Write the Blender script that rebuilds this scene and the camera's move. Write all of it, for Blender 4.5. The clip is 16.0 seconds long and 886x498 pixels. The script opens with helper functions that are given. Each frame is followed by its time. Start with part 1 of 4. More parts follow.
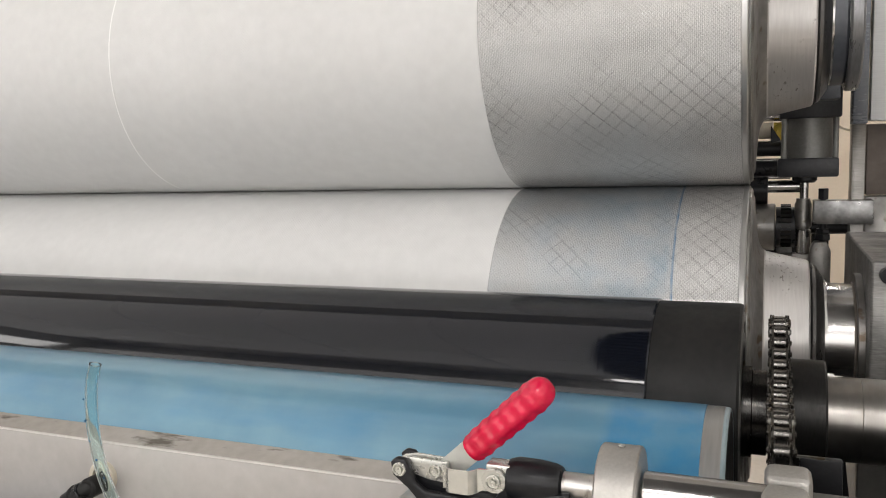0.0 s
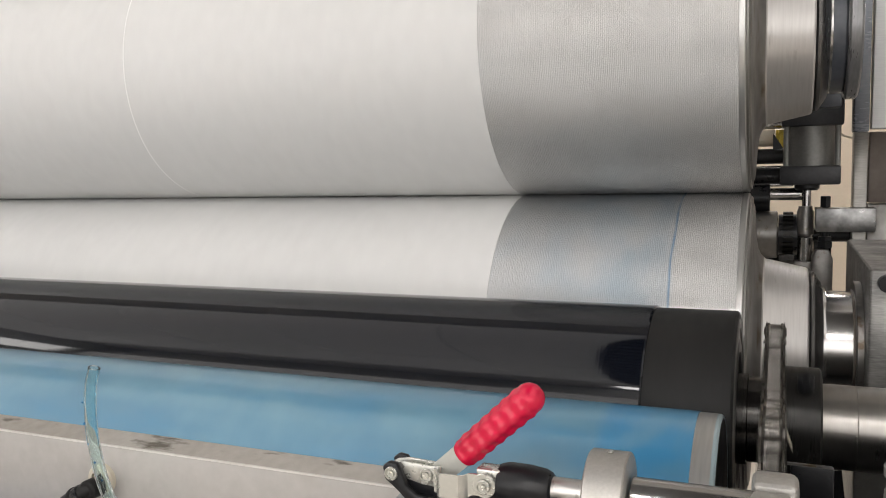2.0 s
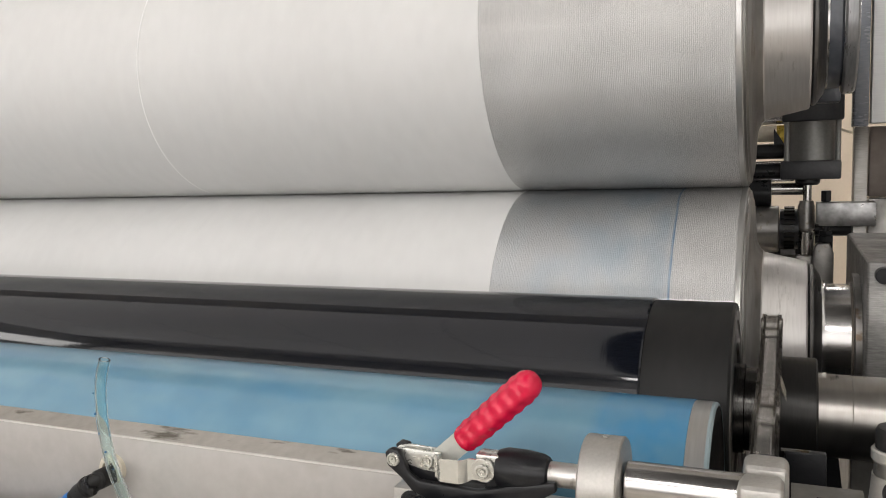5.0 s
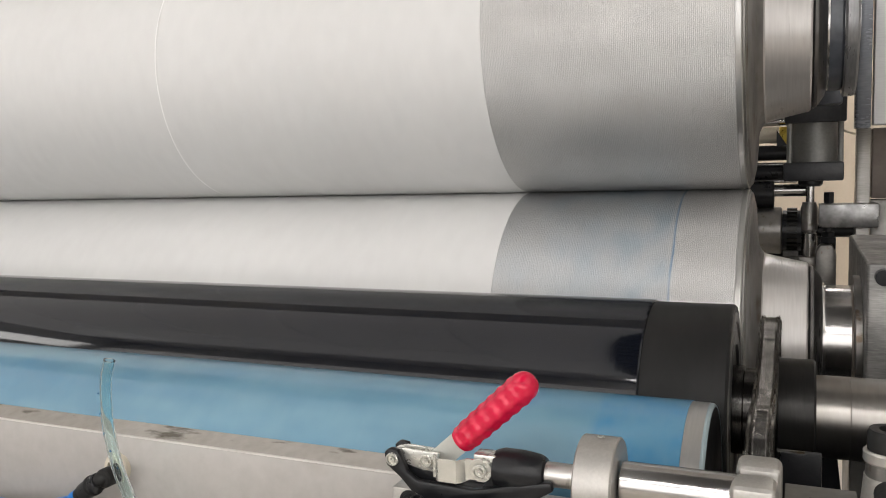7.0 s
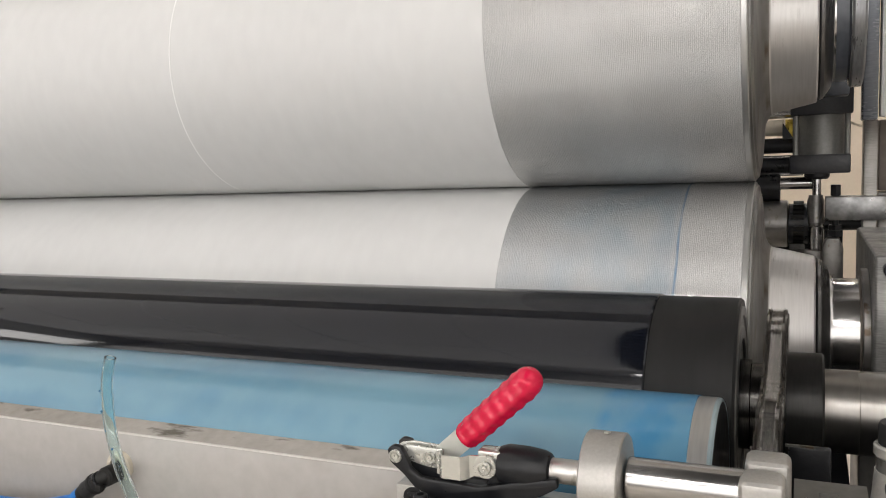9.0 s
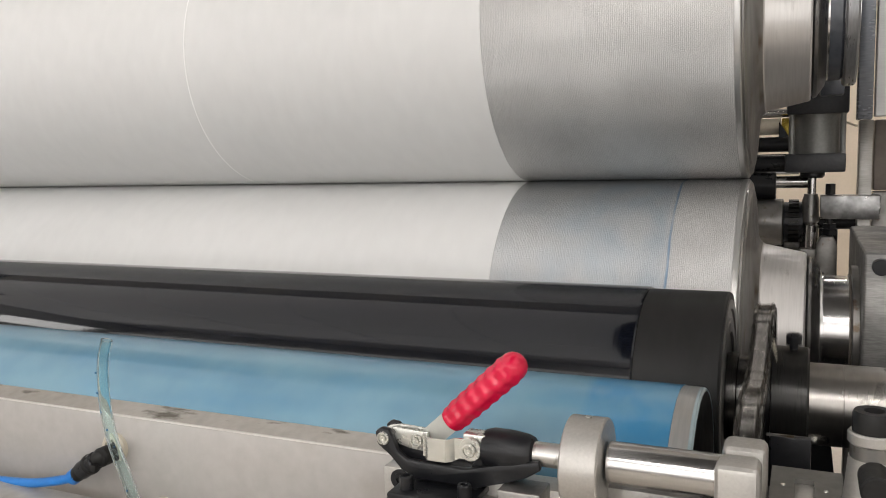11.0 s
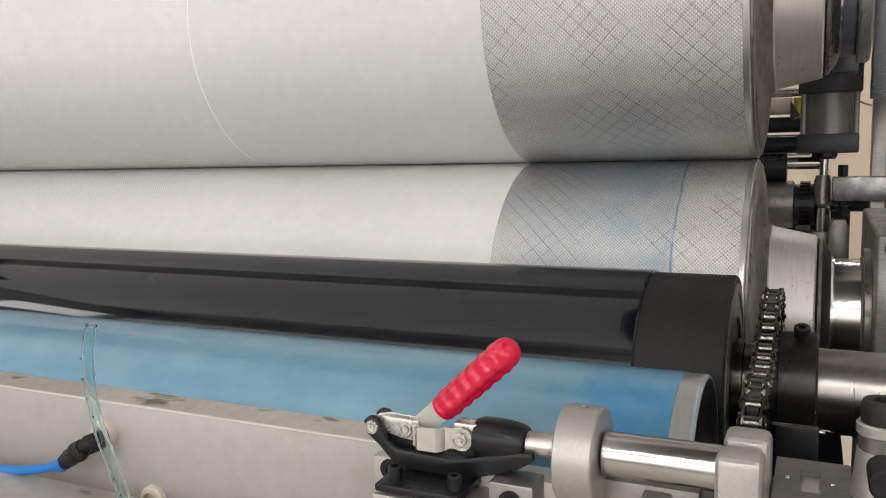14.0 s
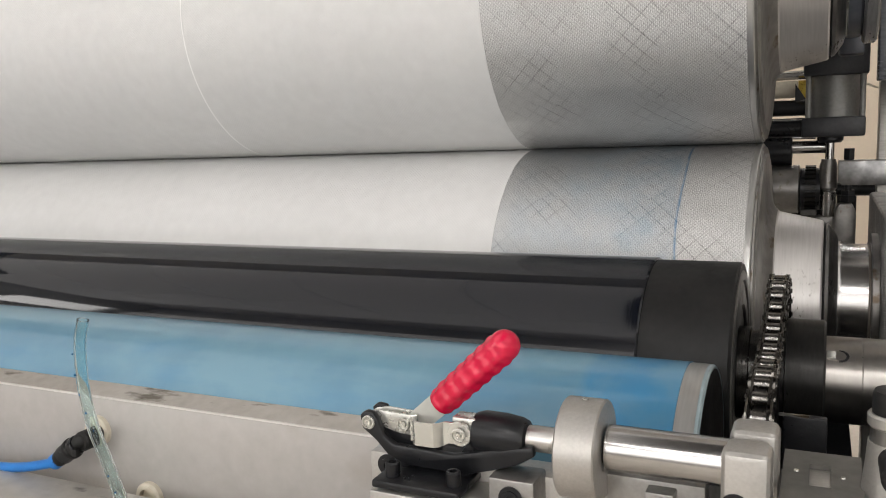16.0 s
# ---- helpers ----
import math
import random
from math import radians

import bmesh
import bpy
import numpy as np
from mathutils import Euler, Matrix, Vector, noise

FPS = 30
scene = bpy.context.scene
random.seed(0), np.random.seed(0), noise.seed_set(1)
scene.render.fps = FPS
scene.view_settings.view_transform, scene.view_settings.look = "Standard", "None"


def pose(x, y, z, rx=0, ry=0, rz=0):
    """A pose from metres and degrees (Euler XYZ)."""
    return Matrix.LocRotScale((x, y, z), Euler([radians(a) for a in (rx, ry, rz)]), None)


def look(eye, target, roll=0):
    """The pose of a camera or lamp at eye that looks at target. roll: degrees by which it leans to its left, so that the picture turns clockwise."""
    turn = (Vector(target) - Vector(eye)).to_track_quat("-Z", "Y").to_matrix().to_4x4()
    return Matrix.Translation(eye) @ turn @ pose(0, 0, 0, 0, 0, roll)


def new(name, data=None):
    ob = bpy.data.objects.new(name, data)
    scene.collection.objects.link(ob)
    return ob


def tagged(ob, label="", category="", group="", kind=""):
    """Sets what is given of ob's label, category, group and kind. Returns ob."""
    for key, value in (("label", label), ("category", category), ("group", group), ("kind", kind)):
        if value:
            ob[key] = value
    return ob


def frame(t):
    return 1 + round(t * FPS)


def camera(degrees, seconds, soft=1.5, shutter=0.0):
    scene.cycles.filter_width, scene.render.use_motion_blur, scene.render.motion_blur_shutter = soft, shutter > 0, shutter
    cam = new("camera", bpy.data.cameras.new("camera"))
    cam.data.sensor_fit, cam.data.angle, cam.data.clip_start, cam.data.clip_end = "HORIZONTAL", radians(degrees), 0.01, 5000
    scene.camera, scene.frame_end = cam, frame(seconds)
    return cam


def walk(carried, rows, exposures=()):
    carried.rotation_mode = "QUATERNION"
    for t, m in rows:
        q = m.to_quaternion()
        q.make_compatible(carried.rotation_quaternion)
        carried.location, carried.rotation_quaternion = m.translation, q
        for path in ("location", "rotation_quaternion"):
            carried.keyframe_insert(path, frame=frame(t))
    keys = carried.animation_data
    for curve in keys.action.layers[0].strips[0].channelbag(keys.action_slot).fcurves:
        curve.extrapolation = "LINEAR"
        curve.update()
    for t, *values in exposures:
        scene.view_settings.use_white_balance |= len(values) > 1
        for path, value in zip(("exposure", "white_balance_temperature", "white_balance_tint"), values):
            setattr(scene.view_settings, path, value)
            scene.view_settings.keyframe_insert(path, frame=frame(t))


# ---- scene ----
# ---- camera ----
cam = camera(57.4, 16.0, soft=1.0, shutter=0.34)
PATH = [
    (0, (0.0335, -1.3599, 1.2538), (-0.3417, -0.4396, 1.1431), -1.58),
    (0.5, (0.0395, -1.3623, 1.2548), (-0.3388, -0.4430, 1.1459), -1.47),
    (1, (0.0473, -1.3626, 1.2552), (-0.3339, -0.4441, 1.1500), -1.51),
    (1.5, (0.0478, -1.3634, 1.2540), (-0.3360, -0.4458, 1.1507), -1.47),
    (2, (0.0486, -1.3618, 1.2550), (-0.3365, -0.4447, 1.1517), -1.41),
    (2.5, (0.0506, -1.3562, 1.2533), (-0.3355, -0.4395, 1.1507), -1.52),
    (3, (0.0539, -1.3549, 1.2523), (-0.3327, -0.4384, 1.1490), -1.64),
    (3.5, (0.0564, -1.3550, 1.2511), (-0.3317, -0.4393, 1.1464), -1.76),
    (4, (0.0553, -1.3615, 1.2505), (-0.3344, -0.4465, 1.1456), -1.79),
    (6.5, (0.0722, -1.3861, 1.2523), (-0.3257, -0.4745, 1.1496), -1.74),
    (7, (0.0714, -1.3824, 1.2537), (-0.3289, -0.4720, 1.1500), -1.80),
    (7.5, (0.0677, -1.3768, 1.2523), (-0.3348, -0.4673, 1.1480), -1.97),
    (8, (0.0700, -1.3759, 1.2539), (-0.3336, -0.4674, 1.1458), -2.00),
    (8.5, (0.0705, -1.3746, 1.2516), (-0.3345, -0.4666, 1.1440), -2.16),
    (9, (0.0696, -1.3738, 1.2507), (-0.3361, -0.4661, 1.1429), -2.19),
    (11.5, (0.0885, -1.3842, 1.2424), (-0.3226, -0.4795, 1.1302), -1.17),
    (12, (0.0889, -1.3787, 1.2421), (-0.3268, -0.4763, 1.1284), -1.07),
    (12.5, (0.0851, -1.3635, 1.2394), (-0.3317, -0.4621, 1.1223), -1.07),
    (13, (0.0865, -1.3586, 1.2384), (-0.3315, -0.4582, 1.1180), -1.25),
    (13.5, (0.0873, -1.3559, 1.2379), (-0.3315, -0.4565, 1.1123), -1.37),
    (14, (0.0893, -1.3503, 1.2374), (-0.3307, -0.4521, 1.1078), -1.56),
    (14.5, (0.0877, -1.3458, 1.2367), (-0.3330, -0.4485, 1.1029), -1.67),
    (15, (0.0884, -1.3377, 1.2352), (-0.3337, -0.4416, 1.0983), -1.85),
    (15.5, (0.0856, -1.3321, 1.2354), (-0.3373, -0.4367, 1.0959), -2.05),
    (16, (0.0865, -1.3308, 1.2357), (-0.3372, -0.4365, 1.0922), -2.19),
]
walk(cam, [(t, look(eye, target, roll)) for t, eye, target, roll in PATH])

# ---- light of the hall ----
world = bpy.data.worlds.new("hall_air")
scene.world = world
world.use_nodes = True
world.node_tree.nodes["Background"].inputs[0].default_value = (0.75, 0.87, 1.0, 1)
world.node_tree.nodes["Background"].inputs[1].default_value = 0.3
scene.view_settings.exposure = 0.04

# unseen glowing panels stand in for the bright lit ceiling over the machine
WARM = (1.0, 0.968, 0.945)
ROOF_Y, ROOF_DEEP = -1.85, 3.9
data = bpy.data.lights.new("bright_ceiling_glow", "AREA")
data.shape, data.size, data.size_y = "RECTANGLE", 10.4, ROOF_DEEP
data.energy = 53
data.color = WARM
lamp = new("bright_ceiling_glow", data)
lamp.matrix_world = pose(-0.5, ROOF_Y, 3.86)
# added soft frontal light, set in an unseen, assumed window band behind the camera
data = bpy.data.lights.new("front_fill", "AREA")
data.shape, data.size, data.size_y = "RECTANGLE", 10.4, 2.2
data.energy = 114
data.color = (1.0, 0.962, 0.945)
lamp = new("front_fill", data)
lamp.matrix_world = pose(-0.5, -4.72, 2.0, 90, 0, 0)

# ---- geometry helpers ----
TAU = 2 * math.pi


def part(name, bm, material, parent=None, label="", m=None, sharp=27):
    """One bmesh as one mesh object under a thing."""
    me = bpy.data.meshes.new(name)
    bm.to_mesh(me)
    bm.free()
    me.polygons.foreach_set("use_smooth", [True] * len(me.polygons))
    me.set_sharp_from_angle(angle=radians(sharp))
    me.materials.append(material)
    ob = new(name, me)
    if parent:
        ob.parent = parent
    if m is not None:
        ob.matrix_basis = m
    if label:
        ob["label"] = label
    return ob


def empty(name, m, label, category, group=""):
    ob = new(name)
    ob.matrix_basis = m
    return tagged(ob, label, category, group)


def lathe(profile, segs=64, close=True):
    """A turned body round the x axis: rows of (x, radius). UV: metres along the axis and round it."""
    bm = bmesh.new()
    uv = bm.loops.layers.uv.new("metres")
    rings = []
    for x, r in profile:
        rings.append([bm.verts.new((x, r * math.cos(TAU * i / segs), r * math.sin(TAU * i / segs))) for i in range(segs)])
    for (xa, ra), (xb, rb), a, b in zip(profile, profile[1:], rings, rings[1:]):
        r = max(ra, rb)
        for i in range(segs):
            j = (i + 1) % segs
            f = bm.faces.new((a[i], a[j], b[j], b[i]))
            va, vb = TAU * i / segs * r, TAU * (i + 1) / segs * r
            ua, ub = xa, xb
            if abs(xb - xa) < 1e-4:
                ub = xa + abs(ra - rb)
            for loop, c in zip(f.loops, ((ua, va), (ua, vb), (ub, vb), (ub, va))):
                loop[uv].uv = c
    if close:
        bm.faces.new(rings[0])
        bm.faces.new(list(reversed(rings[-1])))
    bmesh.ops.recalc_face_normals(bm, faces=bm.faces)
    return bm


def box(cx, cy, cz, sx, sy, sz, bevel=0.0, segs=2, bm=None):
    """A block by its centre and sizes, with rounded edges."""
    own = bmesh.new()
    bmesh.ops.create_cube(own, size=1, matrix=Matrix.LocRotScale((cx, cy, cz), None, (sx, sy, sz)))
    if bevel:
        bmesh.ops.bevel(own, geom=own.edges[:], offset=bevel, segments=segs, profile=0.5, affect="EDGES")
    return merge(bm, own)


def merge(bm, own):
    if bm is None:
        return own
    me = bpy.data.meshes.new("join")
    own.to_mesh(me)
    own.free()
    bm.from_mesh(me)
    bpy.data.meshes.remove(me)
    return bm


def cylinder(a, b, r, segs=32, bevel=0.0, r2=None, bm=None):
    """A round bar from a to b."""
    a, b = Vector(a), Vector(b)
    d = (b - a).length
    r2 = r if r2 is None else r2
    prof = [(0, r), (d, r2)]
    if bevel:
        prof = [(0, r - bevel), (bevel, r), (d - bevel, r2), (d, r2 - bevel)]
    own = lathe(prof, segs)
    turn = (b - a).to_track_quat("X", "Z").to_matrix().to_4x4()
    own.transform(Matrix.Translation(a) @ turn)
    return merge(bm, own)


def ring(x0, x1, r0, r1, segs=64, bevel=0.0015):
    """A hollow ring round the x axis, inner radius r0, outer r1."""
    bm = lathe([(x0, r0), (x0, r1 - bevel), (x0 + bevel, r1), (x1 - bevel, r1), (x1, r1 - bevel), (x1, r0), (x0, r0)], segs, close=False)
    bmesh.ops.remove_doubles(bm, verts=bm.verts, dist=1e-6)
    bmesh.ops.recalc_face_normals(bm, faces=bm.faces)
    return bm


def sweep(points, r, segs=14, sub=8, r_in=None):
    """A round hose along a smooth line through the points."""
    pts = [Vector(q) for q in points]
    line = []
    for i in range(len(pts) - 1):
        p0, p1, p2, p3 = pts[max(i - 1, 0)], pts[i], pts[i + 1], pts[min(i + 2, len(pts) - 1)]
        for s in range(sub):
            t = s / sub
            line.append(0.5 * (2 * p1 + (p2 - p0) * t + (2 * p0 - 5 * p1 + 4 * p2 - p3) * t * t + (3 * p1 - p0 - 3 * p2 + p3) * t ** 3))
    line.append(pts[-1])
    bm = bmesh.new()

    def skin(radius):
        rings, side = [], Vector((1, 0.13, 0.07))
        for i, q in enumerate(line):
            d = (line[min(i + 1, len(line) - 1)] - line[max(i - 1, 0)]).normalized()
            u = (side - d * side.dot(d)).normalized()
            w = d.cross(u)
            rings.append([bm.verts.new(q + radius * (u * math.cos(TAU * k / segs) + w * math.sin(TAU * k / segs))) for k in range(segs)])
        for a, b in zip(rings, rings[1:]):
            for k in range(segs):
                bm.faces.new((a[k], a[(k + 1) % segs], b[(k + 1) % segs], b[k]))
        return rings

    outer = skin(r)
    if r_in:
        inner = skin(r_in)
        for a, b in ((outer[0], inner[0]), (outer[-1], inner[-1])):
            for k in range(segs):
                bm.faces.new((a[k], a[(k + 1) % segs], b[(k + 1) % segs], b[k]))
    else:
        bm.faces.new(outer[0])
        bm.faces.new(outer[-1])
    bmesh.ops.recalc_face_normals(bm, faces=bm.faces)
    return bm


def prism(outline, y0, y1, bevel=0.0):
    """A plate: an outline in x and z, from y0 to y1."""
    bm = bmesh.new()
    a = [bm.verts.new((x, y0, z)) for x, z in outline]
    b = [bm.verts.new((x, y1, z)) for x, z in outline]
    bm.faces.new(a)
    bm.faces.new(list(reversed(b)))
    for i in range(len(a)):
        j = (i + 1) % len(a)
        bm.faces.new((a[i], b[i], b[j], a[j]))
    bmesh.ops.recalc_face_normals(bm, faces=bm.faces)
    if bevel:
        bmesh.ops.bevel(bm, geom=bm.edges[:], offset=bevel, segments=2, profile=0.5, affect="EDGES")
    return bm


# ---- materials ----
def nodes_of(name):
    mat = bpy.data.materials.new(name)
    mat.use_nodes = True
    t = mat.node_tree
    return mat, t.nodes, t.links, t.nodes["Principled BSDF"]


def mixed(n, l, fac, a, b):
    """A colour between a and b."""
    m = n.new("ShaderNodeMix")
    m.data_type = "RGBA"
    for slot, value in ((0, fac), (6, a), (7, b)):
        if isinstance(value, bpy.types.NodeSocket):
            l.new(value, m.inputs[slot])
        else:
            m.inputs[slot].default_value = value if slot == 0 else (*value, 1)
    return m.outputs[2]


def calc(n, l, op, a, b=0.0, c=None):
    m = n.new("ShaderNodeMath")
    m.operation = op
    for slot, value in enumerate((a, b, c)):
        if value is None:
            continue
        if isinstance(value, bpy.types.NodeSocket):
            l.new(value, m.inputs[slot])
        else:
            m.inputs[slot].default_value = value
    return m.outputs[0]


def ramp(n, l, value, lo, hi):
    m = n.new("ShaderNodeMapRange")
    l.new(value, m.inputs[0])
    m.inputs[1].default_value, m.inputs[2].default_value = lo, hi
    return m.outputs[0]


def noisy(n, l, vec, scale, detail=4.0, stretch=(1, 1, 1)):
    mp = n.new("ShaderNodeMapping")
    mp.inputs["Scale"].default_value = stretch
    l.new(vec, mp.inputs[0])
    t = n.new("ShaderNodeTexNoise")
    t.inputs["Scale"].default_value, t.inputs["Detail"].default_value = scale, detail
    l.new(mp.outputs[0], t.inputs[0])
    return t.outputs[0]


def relief(n, l, b, height, strength, dist=0.001):
    m = n.new("ShaderNodeBump")
    m.inputs["Strength"].default_value, m.inputs["Distance"].default_value = strength, dist
    l.new(height, m.inputs["Height"])
    l.new(m.outputs[0], b.inputs["Normal"])


def plain(name, dark, light, rough=0.5, metal=0.0, big=6.0, fine=90.0, stretch=(1, 1, 1), bump=0.15, swing=0.12, coat=0.0, spots=None, gloss=0.5):
    """A worn surface: colour and gloss vary in large patches and in fine grain."""
    mat, n, l, b = nodes_of(name)
    co = n.new("ShaderNodeTexCoord").outputs["Object"]
    large, small = noisy(n, l, co, big, 5), noisy(n, l, co, fine, 3, stretch)
    f = calc(n, l, "ADD", calc(n, l, "MULTIPLY", large, 0.65), calc(n, l, "MULTIPLY", small, 0.35))
    f = ramp(n, l, f, 0.33, 0.67)
    col = mixed(n, l, f, dark, light)
    if spots:
        sp = ramp(n, l, noisy(n, l, co, spots[1], 6, spots[2] if len(spots) > 2 else (1, 1, 1)), 0.60, 0.68)
        if len(spots) > 3:
            sp = calc(n, l, "MULTIPLY", sp, ramp(n, l, noisy(n, l, co, spots[3], 3), 0.52, 0.6))
        col = mixed(n, l, sp, col, spots[0])
    l.new(col, b.inputs["Base Color"])
    b.inputs["Metallic"].default_value = metal
    r = calc(n, l, "MULTIPLY_ADD", f, -swing, rough + swing / 2)
    l.new(r, b.inputs["Roughness"])
    b.inputs["Coat Weight"].default_value = coat
    b.inputs["Specular IOR Level"].default_value = gloss
    if bump:
        relief(n, l, b, small, bump)
    return mat


STEEL = plain("turned_steel", (0.46, 0.45, 0.43), (0.72, 0.71, 0.69), 0.34, 1.0, 9, 60, (1, 1, 1), 0.1, 0.16, spots=((0.38, 0.365, 0.345), 110, (1.6, 0.7, 0.7)))
BRUSHED = plain("brushed_steel", (0.5, 0.5, 0.5), (0.72, 0.72, 0.71), 0.36, 1.0, 7, 40, (14, 1, 1), 0.12, 0.15)
CHROME = plain("polished_rod_steel", (0.46, 0.45, 0.44), (0.6, 0.59, 0.58), 0.2, 1.0, 5, 50, (1, 9, 9), 0.03, 0.06)
ALU = plain("anodised_aluminium", (0.45, 0.435, 0.41), (0.57, 0.555, 0.525), 0.42, 0.8, 12, 400, (1, 1, 1), 0.1, 0.1)
DARK_STEEL = plain("dark_oiled_steel", (0.07, 0.068, 0.065), (0.19, 0.185, 0.18), 0.4, 0.9, 14, 90, (1, 1, 1), 0.15, 0.2)
GREY_STEEL = plain("mill_grey_steel", (0.17, 0.165, 0.16), (0.32, 0.31, 0.295), 0.42, 0.9, 8, 60, (1, 1, 1), 0.15, 0.18, spots=((0.14, 0.11, 0.08), 40))
BLACK_PAINT = plain("black_enamel", (0.006, 0.0065, 0.008), (0.014, 0.0145, 0.017), 0.34, 0.0, 30, 160, (1, 1, 1), 0.3, 0.2, gloss=0.38)
BLACK_RUBBER = plain("black_rubber", (0.007, 0.007, 0.007), (0.017, 0.0165, 0.016), 0.5, 0.0, 14, 120, (1, 1, 1), 0.25, 0.15, gloss=0.27)
ZINC = plain("zinc_plated_sheet", (0.58, 0.58, 0.54), (0.74, 0.74, 0.69), 0.26, 0.7, 20, 160, (1, 1, 1), 0.015, 0.12)
HUB_STEEL = plain("blackened_steel", (0.012, 0.0115, 0.011), (0.035, 0.034, 0.032), 0.34, 0.6, 14, 90, (4, 1, 1), 0.12, 0.2)
SHAFT_STEEL = plain("ground_shaft_steel", (0.26, 0.245, 0.225), (0.37, 0.352, 0.33), 0.3, 1.0, 9, 60, (2, 1, 1), 0.0, 0.06)
JOURNAL = plain("dull_turned_steel", (0.47, 0.455, 0.44), (0.62, 0.605, 0.585), 0.38, 0.7, 7, 50, (7, 0.5, 0.5), 0.08, 0.14, spots=((0.25, 0.235, 0.215), 230, (1, 0.7, 0.7), 14))
BARE_END = plain("bare_roll_steel", (0.42, 0.42, 0.41), (0.58, 0.575, 0.56), 0.36, 0.85, 9, 60, (6, 0.5, 0.5), 0.04, 0.1)
OIL_SEAL = plain("oily_seal_steel", (0.09, 0.088, 0.085), (0.2, 0.195, 0.19), 0.32, 0.9, 9, 60, (6, 1, 1), 0.1, 0.2)
GUNMETAL = plain("oiled_gunmetal", (0.15, 0.152, 0.158), (0.28, 0.278, 0.28), 0.32, 0.6, 9, 60, (6, 1, 1), 0.1, 0.2)
CAP_BLACK = plain("charcoal_anodising", (0.018, 0.019, 0.022), (0.034, 0.035, 0.039), 0.42, 0.0, 20, 160, (1, 1, 1), 0.12, 0.15)
BLOCK_STEEL = plain("machined_block", (0.26, 0.252, 0.24), (0.38, 0.37, 0.352), 0.4, 0.85, 16, 200, (1, 1, 1), 0.1, 0.14)
COLUMN_BLUE = plain("glossy_slate_paint", (0.1, 0.11, 0.128), (0.2, 0.212, 0.235), 0.26, 0.35, 8, 60, (1, 1, 5), 0.08, 0.15)
INNER_HUB = plain("oily_hub_steel", (0.03, 0.029, 0.027), (0.085, 0.082, 0.078), 0.22, 0.9, 20, 120, (8, 1, 1), 0.15, 0.12)
SOOT = plain("oily_black_steel", (0.012, 0.0115, 0.011), (0.035, 0.033, 0.03), 0.4, 0.7, 30, 160, (1, 1, 1), 0.2, 0.2)
EDGE_WORN = plain("worn_bright_edge", (0.6, 0.58, 0.55), (0.78, 0.76, 0.72), 0.4, 0.3, 8, 60)
RED_GRIP = plain("red_vinyl", (0.62, 0.006, 0.045), (0.74, 0.011, 0.065), 0.11, 0.0, 25, 150, (1, 1, 1), 0.05, 0.08)
TRAY_PAINT = plain("trough_steel", (0.4, 0.382, 0.36), (0.495, 0.478, 0.455), 0.38, 0.2, 3, 70, (1, 1, 1), 0.03, 0.14, spots=((0.38, 0.345, 0.31), 5))
TRAY_TOP = plain("stained_ledge", (0.36, 0.33, 0.29), (0.5, 0.47, 0.43), 0.55, 0.2, 5, 90, (1, 1, 1), 0.12, 0.14, spots=((0.13, 0.112, 0.09), 55, (0.3, 1, 1)))
GRIMY = plain("grimy_pale_steel", (0.4, 0.38, 0.35), (0.56, 0.54, 0.5), 0.45, 0.3, 9, 60, (1, 1, 1), 0.15, 0.2, spots=((0.03, 0.03, 0.03), 26, (0.4, 1, 1)))
BLUE_BLACK = plain("blue_black_paint", (0.045, 0.05, 0.06), (0.1, 0.108, 0.125), 0.36, 0.1, 8, 80)
BRUSHED_UP = plain("brushed_plate_steel", (0.2, 0.192, 0.18), (0.38, 0.368, 0.348), 0.38, 0.95, 7, 45, (1, 1, 16), 0.15, 0.15)
BRIGHT_PLATE = plain("pale_ground_plate", (0.7, 0.7, 0.7), (0.84, 0.84, 0.84), 0.4, 0.4, 7, 45, (1, 1, 16), 0.1, 0.15)
COVER_GREY = plain("dull_cover_steel", (0.125, 0.121, 0.112), (0.2, 0.194, 0.18), 0.45, 0.5, 12, 90, (1, 1, 1), 0.12, 0.15)
RUSTY = plain("brown_primed_steel", (0.12, 0.1, 0.085), (0.2, 0.17, 0.15), 0.5, 0.3, 8, 60)
MACHINED = plain("milled_steel", (0.16, 0.16, 0.16), (0.42, 0.42, 0.415), 0.35, 0.95, 34, 60, (1, 1, 1), 0.15, 0.25)
MILLED = plain("milled_block_steel", (0.13, 0.128, 0.124), (0.33, 0.322, 0.31), 0.4, 0.5, 16, 70, (1, 1, 9), 0.25, 0.2)
ALU_DARK = plain("grey_anodised_tube", (0.2, 0.2, 0.192), (0.27, 0.27, 0.262), 0.46, 0.7, 8, 200)
SLAT_GREY = plain("grey_slat_paint", (0.14, 0.14, 0.145), (0.2, 0.2, 0.205), 0.5, 0.0, 8, 80)
WALL_PAINT = plain("wall_paint", (0.62, 0.535, 0.43), (0.68, 0.59, 0.48), 0.8, 0.0, 2, 60)
SIDE_PAINT = plain("grey_wall_paint", (0.57, 0.565, 0.555), (0.65, 0.645, 0.635), 0.8, 0.0, 2, 60)
CEIL_PAINT = plain("ceiling_sheet", (0.66, 0.66, 0.65), (0.76, 0.76, 0.75), 0.7, 0.0, 2, 60)
CONCRETE = plain("pale_floor_coating", (0.54, 0.49, 0.43), (0.64, 0.59, 0.52), 0.55, 0.0, 2, 50)


def glow(name, colour, power):
    mat, n, l, b = nodes_of(name)
    b.inputs["Emission Color"].default_value = (*colour, 1)
    b.inputs["Emission Strength"].default_value = power
    return mat


